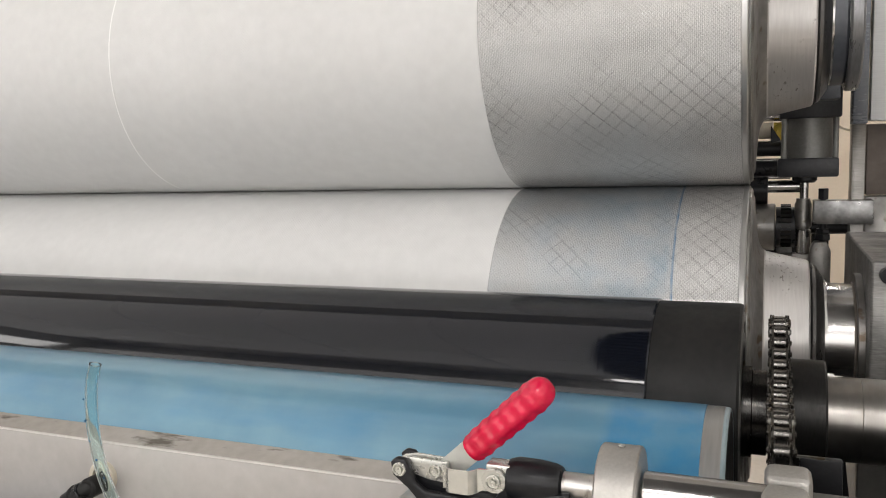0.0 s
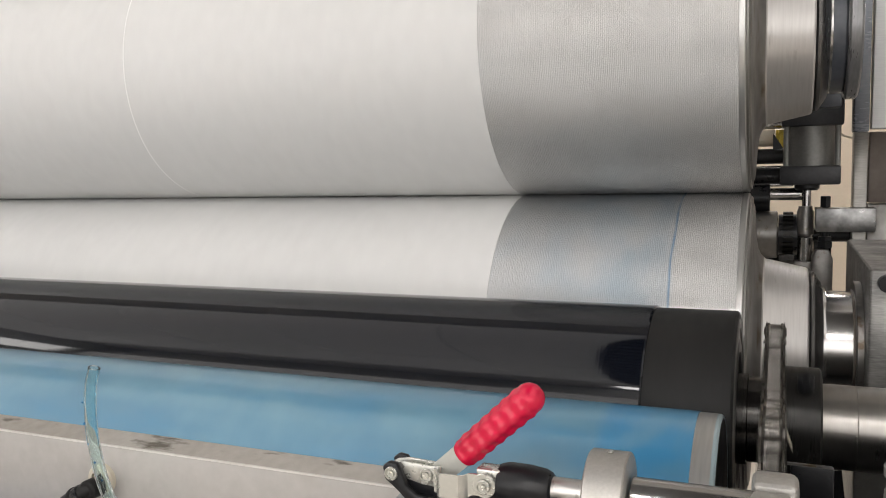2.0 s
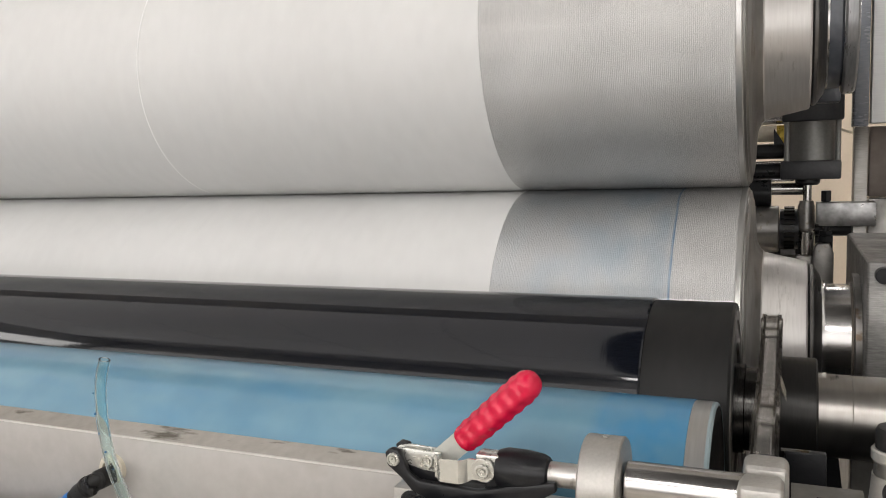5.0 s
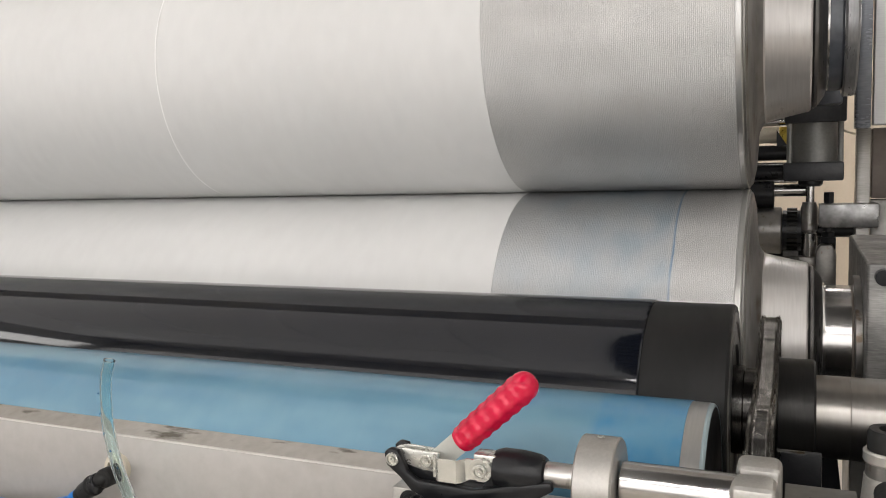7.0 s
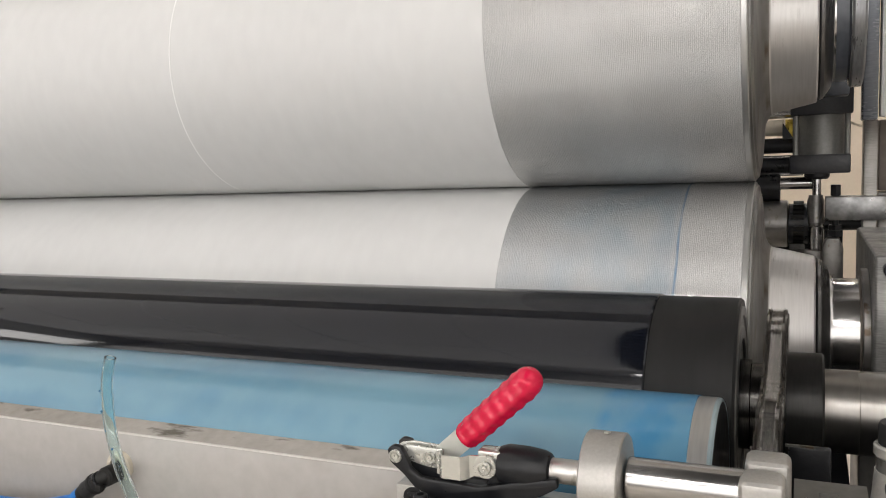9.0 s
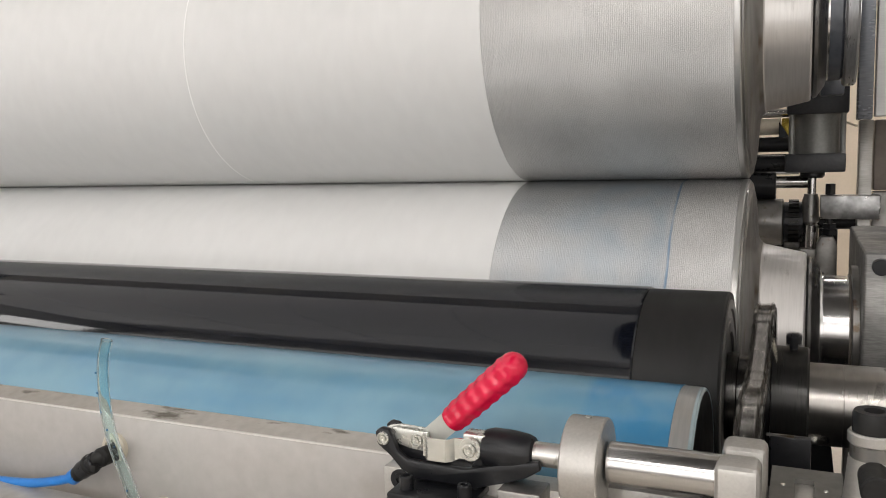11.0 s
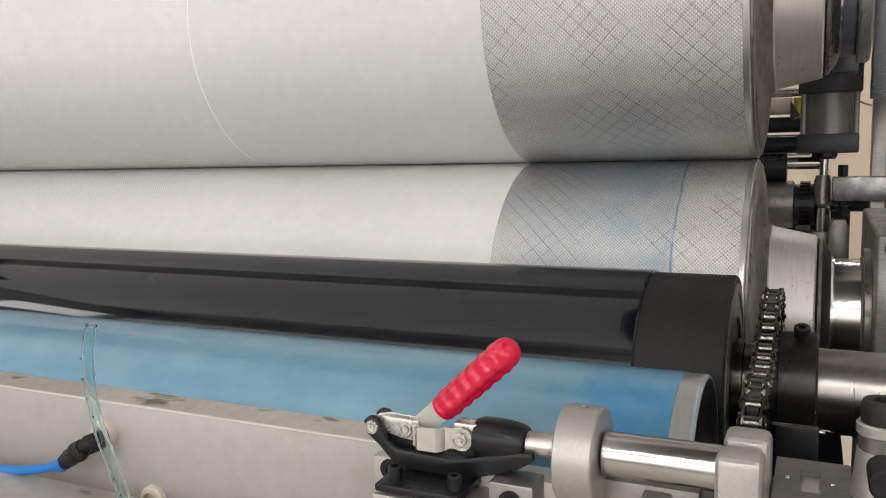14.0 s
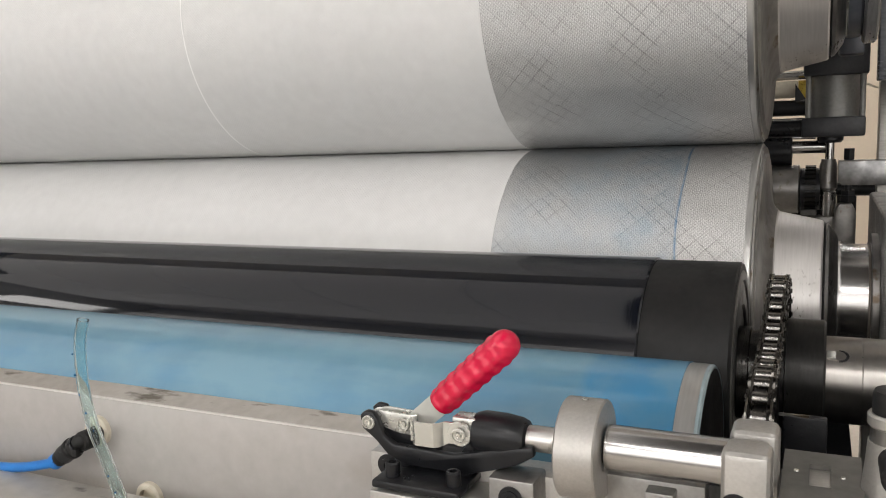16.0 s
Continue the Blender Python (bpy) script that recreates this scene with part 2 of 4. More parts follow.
def knurled():
    """Steel with a fine diamond knurl."""
    mat, n, l, b = nodes_of("knurled_steel")
    uv = n.new("ShaderNodeTexCoord").outputs["UV"]
    sep = n.new("ShaderNodeSeparateXYZ")
    l.new(uv, sep.inputs[0])
    u, v = sep.outputs[0], sep.outputs[1]
    P = math.pi / 0.0052
    one = calc(n, l, "ABSOLUTE", calc(n, l, "SINE", calc(n, l, "MULTIPLY", calc(n, l, "ADD", u, v), P)))
    two = calc(n, l, "ABSOLUTE", calc(n, l, "SINE", calc(n, l, "MULTIPLY", calc(n, l, "SUBTRACT", u, v), P)))
    groove = calc(n, l, "SINE", calc(n, l, "MULTIPLY", u, TAU / 0.0026))
    dia = calc(n, l, "MULTIPLY_ADD", groove, 0.07, calc(n, l, "MINIMUM", one, two))
    co = n.new("ShaderNodeTexCoord").outputs["Object"]
    large = noisy(n, l, co, 7, 5)
    cloud = noisy(n, l, co, 20, 6)
    # coarse dark lines, every eighth tooth: moire of the knurl painted into the colour
    lines = None
    for s in ("ADD", "SUBTRACT"):
        w = calc(n, l, "PINGPONG", calc(n, l, s, u, v), 0.0135)
        w = ramp(n, l, w, 0.001, 0.0004)
        if s == "ADD":
            w = calc(n, l, "MULTIPLY", w, 0.85)
        lines = w if lines is None else calc(n, l, "MAXIMUM", lines, w)
    lines = calc(n, l, "MULTIPLY", lines, ramp(n, l, noisy(n, l, co, 9, 4), 0.44, 0.58))
    lines = calc(n, l, "MULTIPLY", lines, calc(n, l, "MULTIPLY_ADD", ramp(n, l, dia, 0.75, 0.2), 0.6, 0.4))
    f = calc(n, l, "ADD", calc(n, l, "MULTIPLY_ADD", ramp(n, l, dia, 0.0, 0.6), 0.62, 0.08), calc(n, l, "MULTIPLY", large, 0.3))
    f = calc(n, l, "ADD", f, calc(n, l, "MULTIPLY", cloud, 0.2))
    col = mixed(n, l, ramp(n, l, f, 0.15, 0.95), (0.17, 0.17, 0.17), (0.78, 0.775, 0.765))
    col = mixed(n, l, calc(n, l, "MULTIPLY", lines, 0.95), col, (0.045, 0.045, 0.05))
    l.new(col, b.inputs["Base Color"])
    b.inputs["Metallic"].default_value = 0.88
    l.new(calc(n, l, "MULTIPLY_ADD", large, 0.14, 0.32), b.inputs["Roughness"])
    b.inputs["Coat Weight"].default_value, b.inputs["Coat Roughness"].default_value = 0.5, 0.06
    relief(n, l, b, dia, 0.8, 0.0009)
    return mat, n, l, b, col, u, v, co


KNURL = knurled()[0]


def inked():
    """The lower shell: the same knurl, stained by blue ink."""
    mat, n, l, b, col, u, v, co = knurled()
    mat.name = "ink_stained_knurled_steel"
    patch = ramp(n, l, noisy(n, l, co, 20, 8), 0.4, 0.68)
    zone = calc(n, l, "MULTIPLY", ramp(n, l, u, -0.48, -0.17), ramp(n, l, u, -0.087, -0.104))
    col2 = mixed(n, l, calc(n, l, "MULTIPLY", calc(n, l, "MULTIPLY", calc(n, l, "MULTIPLY_ADD", patch, 0.65, 0.35), zone), 0.5), col, (0.2, 0.34, 0.46))
    wavy = calc(n, l, "MULTIPLY_ADD", noisy(n, l, co, 11, 3), 0.009, calc(n, l, "SUBTRACT", u, 0.0045))
    line = calc(n, l, "MULTIPLY", ramp(n, l, wavy, -0.0972, -0.0938), ramp(n, l, wavy, -0.0918, -0.0932))
    line = calc(n, l, "MULTIPLY", line, ramp(n, l, noisy(n, l, co, 30, 6), 0.25, 0.6))
    col3 = mixed(n, l, calc(n, l, "MULTIPLY", line, 0.8), col2, (0.07, 0.22, 0.42))
    l.new(col3, b.inputs["Base Color"])
    return mat


INKED = inked()


def coating():
    """The white blanket on the rolls, with a fine weave."""
    mat, n, l, b = nodes_of("white_blanket")
    tc = n.new("ShaderNodeTexCoord")
    co = tc.outputs["Object"]
    sep = n.new("ShaderNodeSeparateXYZ")
    l.new(tc.outputs["UV"], sep.inputs[0])
    P = TAU / 0.0052
    weave = calc(n, l, "MULTIPLY", calc(n, l, "SINE", calc(n, l, "MULTIPLY", sep.outputs[0], P)), calc(n, l, "SINE", calc(n, l, "MULTIPLY", sep.outputs[1], P)))
    bands = noisy(n, l, co, 1.6, 3, (1.6, 0.3, 0.3))
    small = noisy(n, l, co, 45, 5)
    f = calc(n, l, "ADD", calc(n, l, "MULTIPLY", bands, 0.4), calc(n, l, "MULTIPLY", small, 0.5))
    f = calc(n, l, "MULTIPLY_ADD", weave, 0.045, f)
    col = mixed(n, l, ramp(n, l, f, 0.25, 0.65), (0.705, 0.705, 0.695), (0.785, 0.785, 0.775))
    l.new(col, b.inputs["Base Color"])
    b.inputs["Roughness"].default_value = 0.42
    relief(n, l, b, weave, 0.34, 0.0005)
    return mat


BLANKET = coating()


def wet_black():
    mat, n, l, b = nodes_of("wet_black_coating")
    co = n.new("ShaderNodeTexCoord").outputs["Object"]
    large, small = noisy(n, l, co, 5, 4, (1, 0.4, 0.4)), noisy(n, l, co, 150, 2, (1, 0.1, 0.1))
    l.new(mixed(n, l, large, (0.003, 0.004, 0.007), (0.006, 0.0075, 0.012)), b.inputs["Base Color"])
    l.new(calc(n, l, "MULTIPLY_ADD", large, 0.05, 0.03), b.inputs["Roughness"])
    b.inputs["IOR"].default_value = 1.43
    relief(n, l, b, small, 0.05, 0.0005)
    return mat


WET_BLACK = wet_black()


def blue_cover():
    """Blue rubber with ink that lies unevenly on it."""
    mat, n, l, b = nodes_of("inky_blue_rubber")
    tc = n.new("ShaderNodeTexCoord")
    co = tc.outputs["Object"]
    streak, cloud = noisy(n, l, co, 5, 6, (0.5, 3.2, 3.2)), noisy(n, l, co, 17, 7)
    f = calc(n, l, "ADD", calc(n, l, "MULTIPLY", streak, 0.65), calc(n, l, "MULTIPLY", cloud, 0.35))
    sep = n.new("ShaderNodeSeparateXYZ")
    l.new(tc.outputs["UV"], sep.inputs[0])
    end = calc(n, l, "MULTIPLY", ramp(n, l, sep.outputs[0], -0.106, -0.094), calc(n, l, "MULTIPLY_ADD", ramp(n, l, noisy(n, l, co, 30, 8), 0.42, 0.64), 0.55, 0.45))
    far = calc(n, l, "MULTIPLY", ramp(n, l, noisy(n, l, co, 22, 7, (0.35, 1, 1)), 0.5, 0.72), 0.4)
    end = calc(n, l, "MAXIMUM", end, far)
    col = mixed(n, l, ramp(n, l, f, 0.4, 0.58), (0.082, 0.235, 0.36), (0.148, 0.315, 0.42))
    col = mixed(n, l, calc(n, l, "MULTIPLY", end, 0.8), col, (0.012, 0.2, 0.43))
    l.new(col, b.inputs["Base Color"])
    l.new(calc(n, l, "MULTIPLY_ADD", f, 0.3, 0.32), b.inputs["Roughness"])
    b.inputs["Coat Weight"].default_value, b.inputs["Coat Roughness"].default_value = 0.9, 0.1
    relief(n, l, b, cloud, 0.05, 0.001)
    return mat


BLUE = blue_cover()


def clear_tube():
    mat, n, l, b = nodes_of("clear_vinyl")
    b.inputs["Base Color"].default_value = (0.86, 0.96, 0.955, 1)
    b.inputs["Transmission Weight"].default_value = 1.0
    b.inputs["Roughness"].default_value = 0.08
    b.inputs["IOR"].default_value = 1.3
    return mat


CLEAR = clear_tube()
BLUE_HOSE = plain("blue_polyurethane", (0.01, 0.17, 0.56), (0.015, 0.22, 0.66), 0.3, 0.0, 20, 90, (1, 1, 1), 0.03)
IVORY = plain("ivory_nylon", (0.62, 0.56, 0.45), (0.72, 0.67, 0.56), 0.5, 0.0, 25, 200)
BRASS = plain("yellow_brass", (0.5, 0.36, 0.06), (0.62, 0.47, 0.1), 0.3, 0.9, 25, 200)

LAMP_GLOW = glow("lamp_diffuser", (1.0, 0.97, 0.95), 22.0)
TUBE_GLOW = glow("tube_lamp_glass", (1.0, 0.97, 0.93), 30.0)
PANEL_GLOW = glow("glowing_ceiling_sheet", (1.0, 0.968, 0.945), 0.2)
SKY_PANE = glow("daylight_pane", (1.0, 0.98, 0.95), 6.0)
FROSTED = plain("frosted_glass", (0.7, 0.72, 0.72), (0.8, 0.82, 0.82), 0.4, 0.0, 4, 60)

LEVER_GREY = plain("pale_grey_plating", (0.55, 0.56, 0.52), (0.66, 0.67, 0.62), 0.35, 0.2, 20, 120)

# ---- plan ----
NIP_Z = 1.2
R_ROLL = 0.24
SEAM_X = -0.361
LEFT = -2.3
BLACK_Y, BLACK_Z, R_BLACK = -0.3688, 0.9486, 0.1291
BLUE_Y, BLUE_Z, R_BLUE = -0.6145, 0.9106, 0.112
CHAIN_X = 0.0445
R_PITCH = 0.107

# ---- hall ----
tagged(part("floor", box(-0.5, 0, -0.1, 11, 10, 0.2), CONCRETE), "pale beige coated concrete floor of a factory hall", "floor", kind="structure")
tagged(part("ceiling", box(-0.5, 0, 4.1, 11, 10, 0.2), CEIL_PAINT), "pale sheet ceiling of the hall", "ceiling", kind="structure")
for wall, (cx, cy, sx, sy) in {"wall_north": (-0.5, 4.9, 11, 0.2), "wall_east": (4.9, 0, 0.2, 9.6), "wall_west": (-5.9, 0, 0.2, 9.6)}.items():
    tagged(part(wall, box(cx, cy, 2, sx, sy, 4), WALL_PAINT if wall == "wall_north" else SIDE_PAINT), "beige painted wall of the factory hall" if wall == "wall_north" else "pale grey painted wall of the factory hall", "wall", kind="structure")


# wall with an assumed window band; the true source of the frontal light is unknown
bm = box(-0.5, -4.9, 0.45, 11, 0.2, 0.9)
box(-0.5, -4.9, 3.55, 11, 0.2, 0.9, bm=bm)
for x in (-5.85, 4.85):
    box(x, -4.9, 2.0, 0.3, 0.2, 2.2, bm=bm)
tagged(part("wall_south", bm, SIDE_PAINT), "unseen pale grey wall with an assumed band of glazing", "wall", kind="structure")
win = tagged(empty("window_1", pose(-0.5, -4.9, 0), "unseen band of frosted glazing assumed for the frontal light", "window"), kind="structure")
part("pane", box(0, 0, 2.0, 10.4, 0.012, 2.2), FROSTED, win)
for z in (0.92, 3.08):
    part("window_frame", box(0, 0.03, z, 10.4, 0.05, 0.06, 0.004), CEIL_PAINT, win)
high = tagged(empty("window_2", pose(-5.8, -3.9, 2.95), "small high window with bright daylight", "window"), kind="structure")
part("pane", box(0.012, 0, 0, 0.012, 1.15, 0.62), SKY_PANE, high)
for y in (-0.6, 0.6):
    part("window_frame", box(0.02, y, 0, 0.04, 0.05, 0.72, 0.004), CEIL_PAINT, high)
for z in (-0.335, 0.335):
    part("window_frame", box(0.02, 0, z, 0.04, 1.15, 0.05, 0.004), CEIL_PAINT, high)

# glowing sheets added in place of an evenly lit white ceiling
roof = tagged(empty("rooflight", pose(-0.5, ROOF_Y, 3.9), "unseen glowing panels that stand in for the bright ceiling", "rooflight"), kind="structure")
for i in range(10):
    for j in range(3):
        part("pane", box(-4.68 + 1.04 * i, (j - 1) * 1.3, 0.012, 1.02, 1.28, 0.02), PANEL_GLOW, roof)


def ceiling_light(x, y):
    ob = empty("ceiling_light", pose(x, y, 3.97), "unseen short white ceiling light with a bright diffuser", "lamp")
    part("housing", box(0, 0, 0, 1.9, 0.34, 0.055, 0.008), CEIL_PAINT, ob)
    part("diffuser", box(0, 0, -0.032, 1.84, 0.3, 0.02, 0.004), LAMP_GLOW, ob)
    return ob


ceiling_light(-0.05, -4.35)
# two assumed lights, added out of view to brighten the beige wall
for x in (-1.2, 1.2):
    ceiling_light(x, 3.5)
tube_lamp = empty("tube_lamp", pose(-1.22, -4.5, 2.12), "slim lit tube lamp hanging before the glazing", "lamp")
part("tube", cylinder((-0.72, 0, 0), (0.72, 0, 0), 0.013, 16), TUBE_GLOW, tube_lamp)
for x in (-0.74, 0.74):
    part("end_cap", cylinder((x - 0.02, 0, 0), (x + 0.02, 0, 0), 0.016, 16, 0.002), CEIL_PAINT, tube_lamp)
    part("hanger", cylinder((x, 0, 0.01), (x, 0, 1.88), 0.003, 8), GREY_STEEL, tube_lamp)
# unseen louvred shape, placed and outlined for its dark reflection in the black roll
vent = empty("ceiling_vent", pose(-0.03, -1.95, 3.79, 0, 0, -4.5), "dark grey oval louvred air vent, assumed from its reflection", "vent")
VENT_X, VENT_Y = 0.74, 1.9
ROUND = 0.36


def vent_edge(i, k):
    """A point on the vent's rounded outline."""
    c, v = math.cos(TAU * i / 48), math.sin(TAU * i / 48)
    return k * VENT_X * math.copysign(abs(c) ** ROUND, c), k * VENT_Y * math.copysign(abs(v) ** ROUND, v)


bm = bmesh.new()
rim = [[bm.verts.new((*vent_edge(i, k), z)) for i in range(48)] for k, z in ((1.0, -0.035), (1.0, 0.035), (0.95, 0.035), (0.95, -0.035))]
for p, q in zip(rim, rim[1:] + rim[:1]):
    for i in range(48):
        bm.faces.new((p[i], p[(i + 1) % 48], q[(i + 1) % 48], q[i]))
bmesh.ops.recalc_face_normals(bm, faces=bm.faces)
part("frame", bm, BLUE_BLACK, vent)
bm = bmesh.new()
bm.faces.new([bm.verts.new((*vent_edge(i, 1.0), 0.044)) for i in range(48)])
bmesh.ops.solidify(bm, geom=bm.faces[:], thickness=0.008)
part("backing", bm, BLACK_PAINT, vent)
for i in range(18):
    y = VENT_Y * 0.92 * (-1 + 2 * i / 17)
    wide = 2 * VENT_X * 0.95 * (1 - abs(y / VENT_Y) ** (2 / ROUND)) ** (ROUND / 2)
    slat = box(0, 0, 0, wide, 0.11, 0.006)
    slat.transform(Matrix.Translation((0, y, 0)) @ Matrix.Rotation(0.6, 4, "X"))
    part("slat", slat, SLAT_GREY, vent)
for x in (-0.5, 0.5):
    part("hanger", cylinder((x, 0, 0.04), (x, 0, 0.125), 0.008, 10), GREY_STEEL, vent)


# ---- the rolls ----
def big_roll(name, z, label, shell_mat, shell_label):
    ob = empty(name, pose(0, 0, z), label, "roller", "pair of large rolls")
    R = R_ROLL
    part("blanket", lathe([(LEFT, R), (SEAM_X, R), (SEAM_X, R - 0.004)], 160, False), BLANKET, ob, "white woven blanket on the roll")
    part("shell", lathe([(SEAM_X + 0.0002, R - 0.0002), (-0.0058, R - 0.0002)], 160, False), shell_mat, ob, shell_label)
    part("polished_band", lathe([(-0.0058, R - 0.004), (-0.0055, R - 0.0004), (0.0015, R - 0.0004), (0.003, R - 0.002)], 160, False), BARE_END, ob, "bright polished steel band")
    part("end_plate", lathe([(0.003, R - 0.002), (0.0035, R - 0.005), (0.0062, R - 0.006), (0.0062, 0.224), (0.009, 0.221), (0.011, 0.19), (0.0125, 0.17), (0.0155, 0.152), (0.02, 0.142), (0.0245, 0.1375)], 128, False), GREY_STEEL, ob)
    part("journal", lathe([(0.0245, 0.1375), (0.0265, 0.1355), (0.086, 0.1225), (0.0885, 0.12), (0.0885, 0.112)], 128, False), JOURNAL, ob, "turned steel journal with rust pits")
    part("oil_seal", lathe([(0.0885, 0.113), (0.0915, 0.1185), (0.096, 0.1165), (0.107, 0.1), (0.109, 0.09)], 96, False), OIL_SEAL, ob)
    part("bearing_seat", lathe([(0.106, 0.094), (0.109, 0.0925), (0.113, 0.0925), (0.1135, 0.0878), (0.15, 0.0875)], 96, False), CHROME, ob)
    part("far_journal", lathe([(LEFT - 0.2, 0.12), (LEFT, 0.12), (LEFT, R)], 64), STEEL, ob)
    return ob


upper_roll = big_roll("upper_roll", NIP_Z + R_ROLL, "large steel roll with white blanket and bare knurled end", KNURL, "bare knurled steel shell")
lower_roll = big_roll("lower_roll", NIP_Z - R_ROLL, "large lower roll with white blanket and ink-stained knurled end", INKED, "knurled steel shell with blue ink line")


def scratch(roll, x, a0, a1, lean):
    """A pale hair-thin thread lying round the blanket."""
    bm = bmesh.new()
    rows, R = [], R_ROLL + 0.0007
    for i in range(161):
        a = a0 + (a1 - a0) * i / 160
        cx = x + lean * (i / 160) + 0.004 * math.sin(a) + 0.002 * math.sin(3 * a)
        rows.append([bm.verts.new((cx + d, -R * math.sin(a), R * math.cos(a))) for d in (-0.0013, 0.0013)])
    for p, q in zip(rows, rows[1:]):
        bm.faces.new((p[0], p[1], q[1], q[0]))
    return part("loose_thread", bm, SCRATCH, roll, "pale hair-thin thread round the blanket")


SCRATCH = plain("white_thread", (0.95, 0.95, 0.94), (0.98, 0.98, 0.97), 0.5)
thread = scratch(upper_roll, 0.0, 0.0, TAU, 0.0)


def screw(bm, x, r, angle, head=0.0085, high=0.012):
    """A cap screw that stands out of a hub, its socket open."""
    own = lathe([(0, head * 0.55), (high * 0.5, head * 0.55), (high * 0.5, head), (high * 1.45, head), (high * 1.5, head * 0.93), (high * 1.5, head * 0.5), (high * 1.0, head * 0.48), (high * 1.0, 0.0003)], 20)
    m = Matrix.Rotation(angle, 4, "X") @ Matrix.Translation((x, 0, r)) @ Matrix.Rotation(-math.pi / 2, 4, "Y")
    own.transform(m)
    return merge(bm, own)


def sprocket_wheel(teeth, x, half):
    """A toothed wheel round the x axis."""
    bm = bmesh.new()
    outline = []
    for i in range(teeth):
        for f, r in ((-0.30, -0.0062), (-0.16, 0.0022), (-0.07, 0.0046), (0.07, 0.0046), (0.16, 0.0022), (0.30, -0.0062)):
            a = TAU * (i + 0.5 + f) / teeth
            outline.append(((R_PITCH + r) * math.cos(a), (R_PITCH + r) * math.sin(a)))
    lo = [bm.verts.new((x - half, y, z)) for y, z in outline]
    hi = [bm.verts.new((x + half, y, z)) for y, z in outline]
    ins = [[bm.verts.new((xx, y * 0.4, z * 0.4)) for y, z in outline] for xx in (x - half, x + half)]
    m = len(outline)
    for i in range(m):
        j = (i + 1) % m
        bm.faces.new((lo[i], lo[j], hi[j], hi[i]))
        bm.faces.new((lo[i], lo[j], ins[0][j], ins[0][i]))
        bm.faces.new((hi[i], hi[j], ins[1][j], ins[1][i]))
    bmesh.ops.recalc_face_normals(bm, faces=bm.faces)
    return bm


BOLT_AT = 0.0
SLOT_AT = BOLT_AT - radians(233)


def make_black_roll():
    ob = empty("black_roll", pose(0, BLACK_Y, BLACK_Z), "glossy black coated roll with matte end and chain sprocket", "roller")
    R = R_BLACK
    part("wet_coating", lathe([(LEFT, R), (-0.0925, R), (-0.0915, R), (-0.0895, R - 0.0014), (-0.089, R - 0.004)], 128, False), WET_BLACK, ob, "wet glossy black coating")
    part("roll_body", lathe([(-0.093, R - 0.0028), (0.0025, R - 0.0028), (0.0052, R - 0.0048), (0.0052, 0.112)], 128, False), BLACK_RUBBER, ob, "matte black rubber roll end")
    part("end_face", lathe([(0.0052, 0.117), (0.0062, 0.116), (0.0062, 0.106), (0.0042, 0.104), (0.0042, 0.094), (0.0062, 0.092), (0.0062, 0.078), (0.003, 0.076), (0.003, 0.04)], 96, False), GREY_STEEL, ob)
    part("inner_hub", lathe([(0.0, 0.053), (0.016, 0.053), (0.017, 0.0495), (0.032, 0.0495), (0.033, 0.046), (0.04, 0.046)], 64, False), INNER_HUB, ob)
    part("sprocket", sprocket_wheel(29, CHAIN_X, 0.0045), SOOT, ob)
    outer_hub = part("outer_hub", lathe([(0.04, 0.06), (0.0535, 0.06), (0.0545, 0.0648), (0.0915, 0.0648), (0.0938, 0.0625), (0.0938, 0.035)], 96, False), HUB_STEEL, ob, "dark turned sprocket hub")
    part("set_screw", screw(None, 0.0765, 0.0645, BOLT_AT), BLACK_PAINT, outer_hub, "black cap screw standing out of the hub")
    shaft = part("shaft", lathe([(-0.03, 0.0473), (0.1285, 0.0473), (0.129, 0.0469), (0.1295, 0.0473), (0.46, 0.0473), (0.462, 0.045)], 96), SHAFT_STEEL, ob, "bright ground steel shaft")
    bm = bmesh.new()
    rim = []
    for i in range(13):
        a = -math.pi / 2 + math.pi * i / 12
        rim.append((0.1065 + 0.0065 * math.cos(a), 0.0055 * math.sin(a)))
    outline = [(0.093, -0.0055), *rim, (0.093, 0.0055)]
    up, low = ([bm.verts.new((x, y, z)) for x, y in outline] for z in (0.0481, 0.046))
    bm.faces.new(up)
    for i in range(len(up)):
        j = (i + 1) % len(up)
        bm.faces.new((up[i], up[j], low[j], low[i]))
    bmesh.ops.recalc_face_normals(bm, faces=bm.faces)
    bm.transform(Matrix.Rotation(SLOT_AT, 4, "X"))
    part("key", bm, SHAFT_STEEL, shaft, "flat key with a dark rounded gap")
    bm = bmesh.new()
    inner, outer = [], []
    for i in range(13):
        a = -math.pi / 2 + math.pi * i / 12
        for rows, rr in ((inner, 0.0055), (outer, 0.0078)):
            y = rr * math.sin(a)
            rows.append(bm.verts.new((0.1065 + rr * 1.25 * math.cos(a), y, math.sqrt(0.0477 ** 2 - y * y))))
    for i in range(12):
        bm.faces.new((inner[i], outer[i], outer[i + 1], inner[i + 1]))
    bm.transform(Matrix.Rotation(SLOT_AT, 4, "X"))
    own = box(0.0985, 0, 0.0485, 0.009, 0.0085, 0.0036, 0.0006)
    own.transform(Matrix.Rotation(SLOT_AT, 4, "X"))
    part("key_end", own, ZINC, shaft, "bright end of the key")
    part("keyway_gap", bm, BLACK_PAINT, shaft)
    return ob


black_roll = make_black_roll()


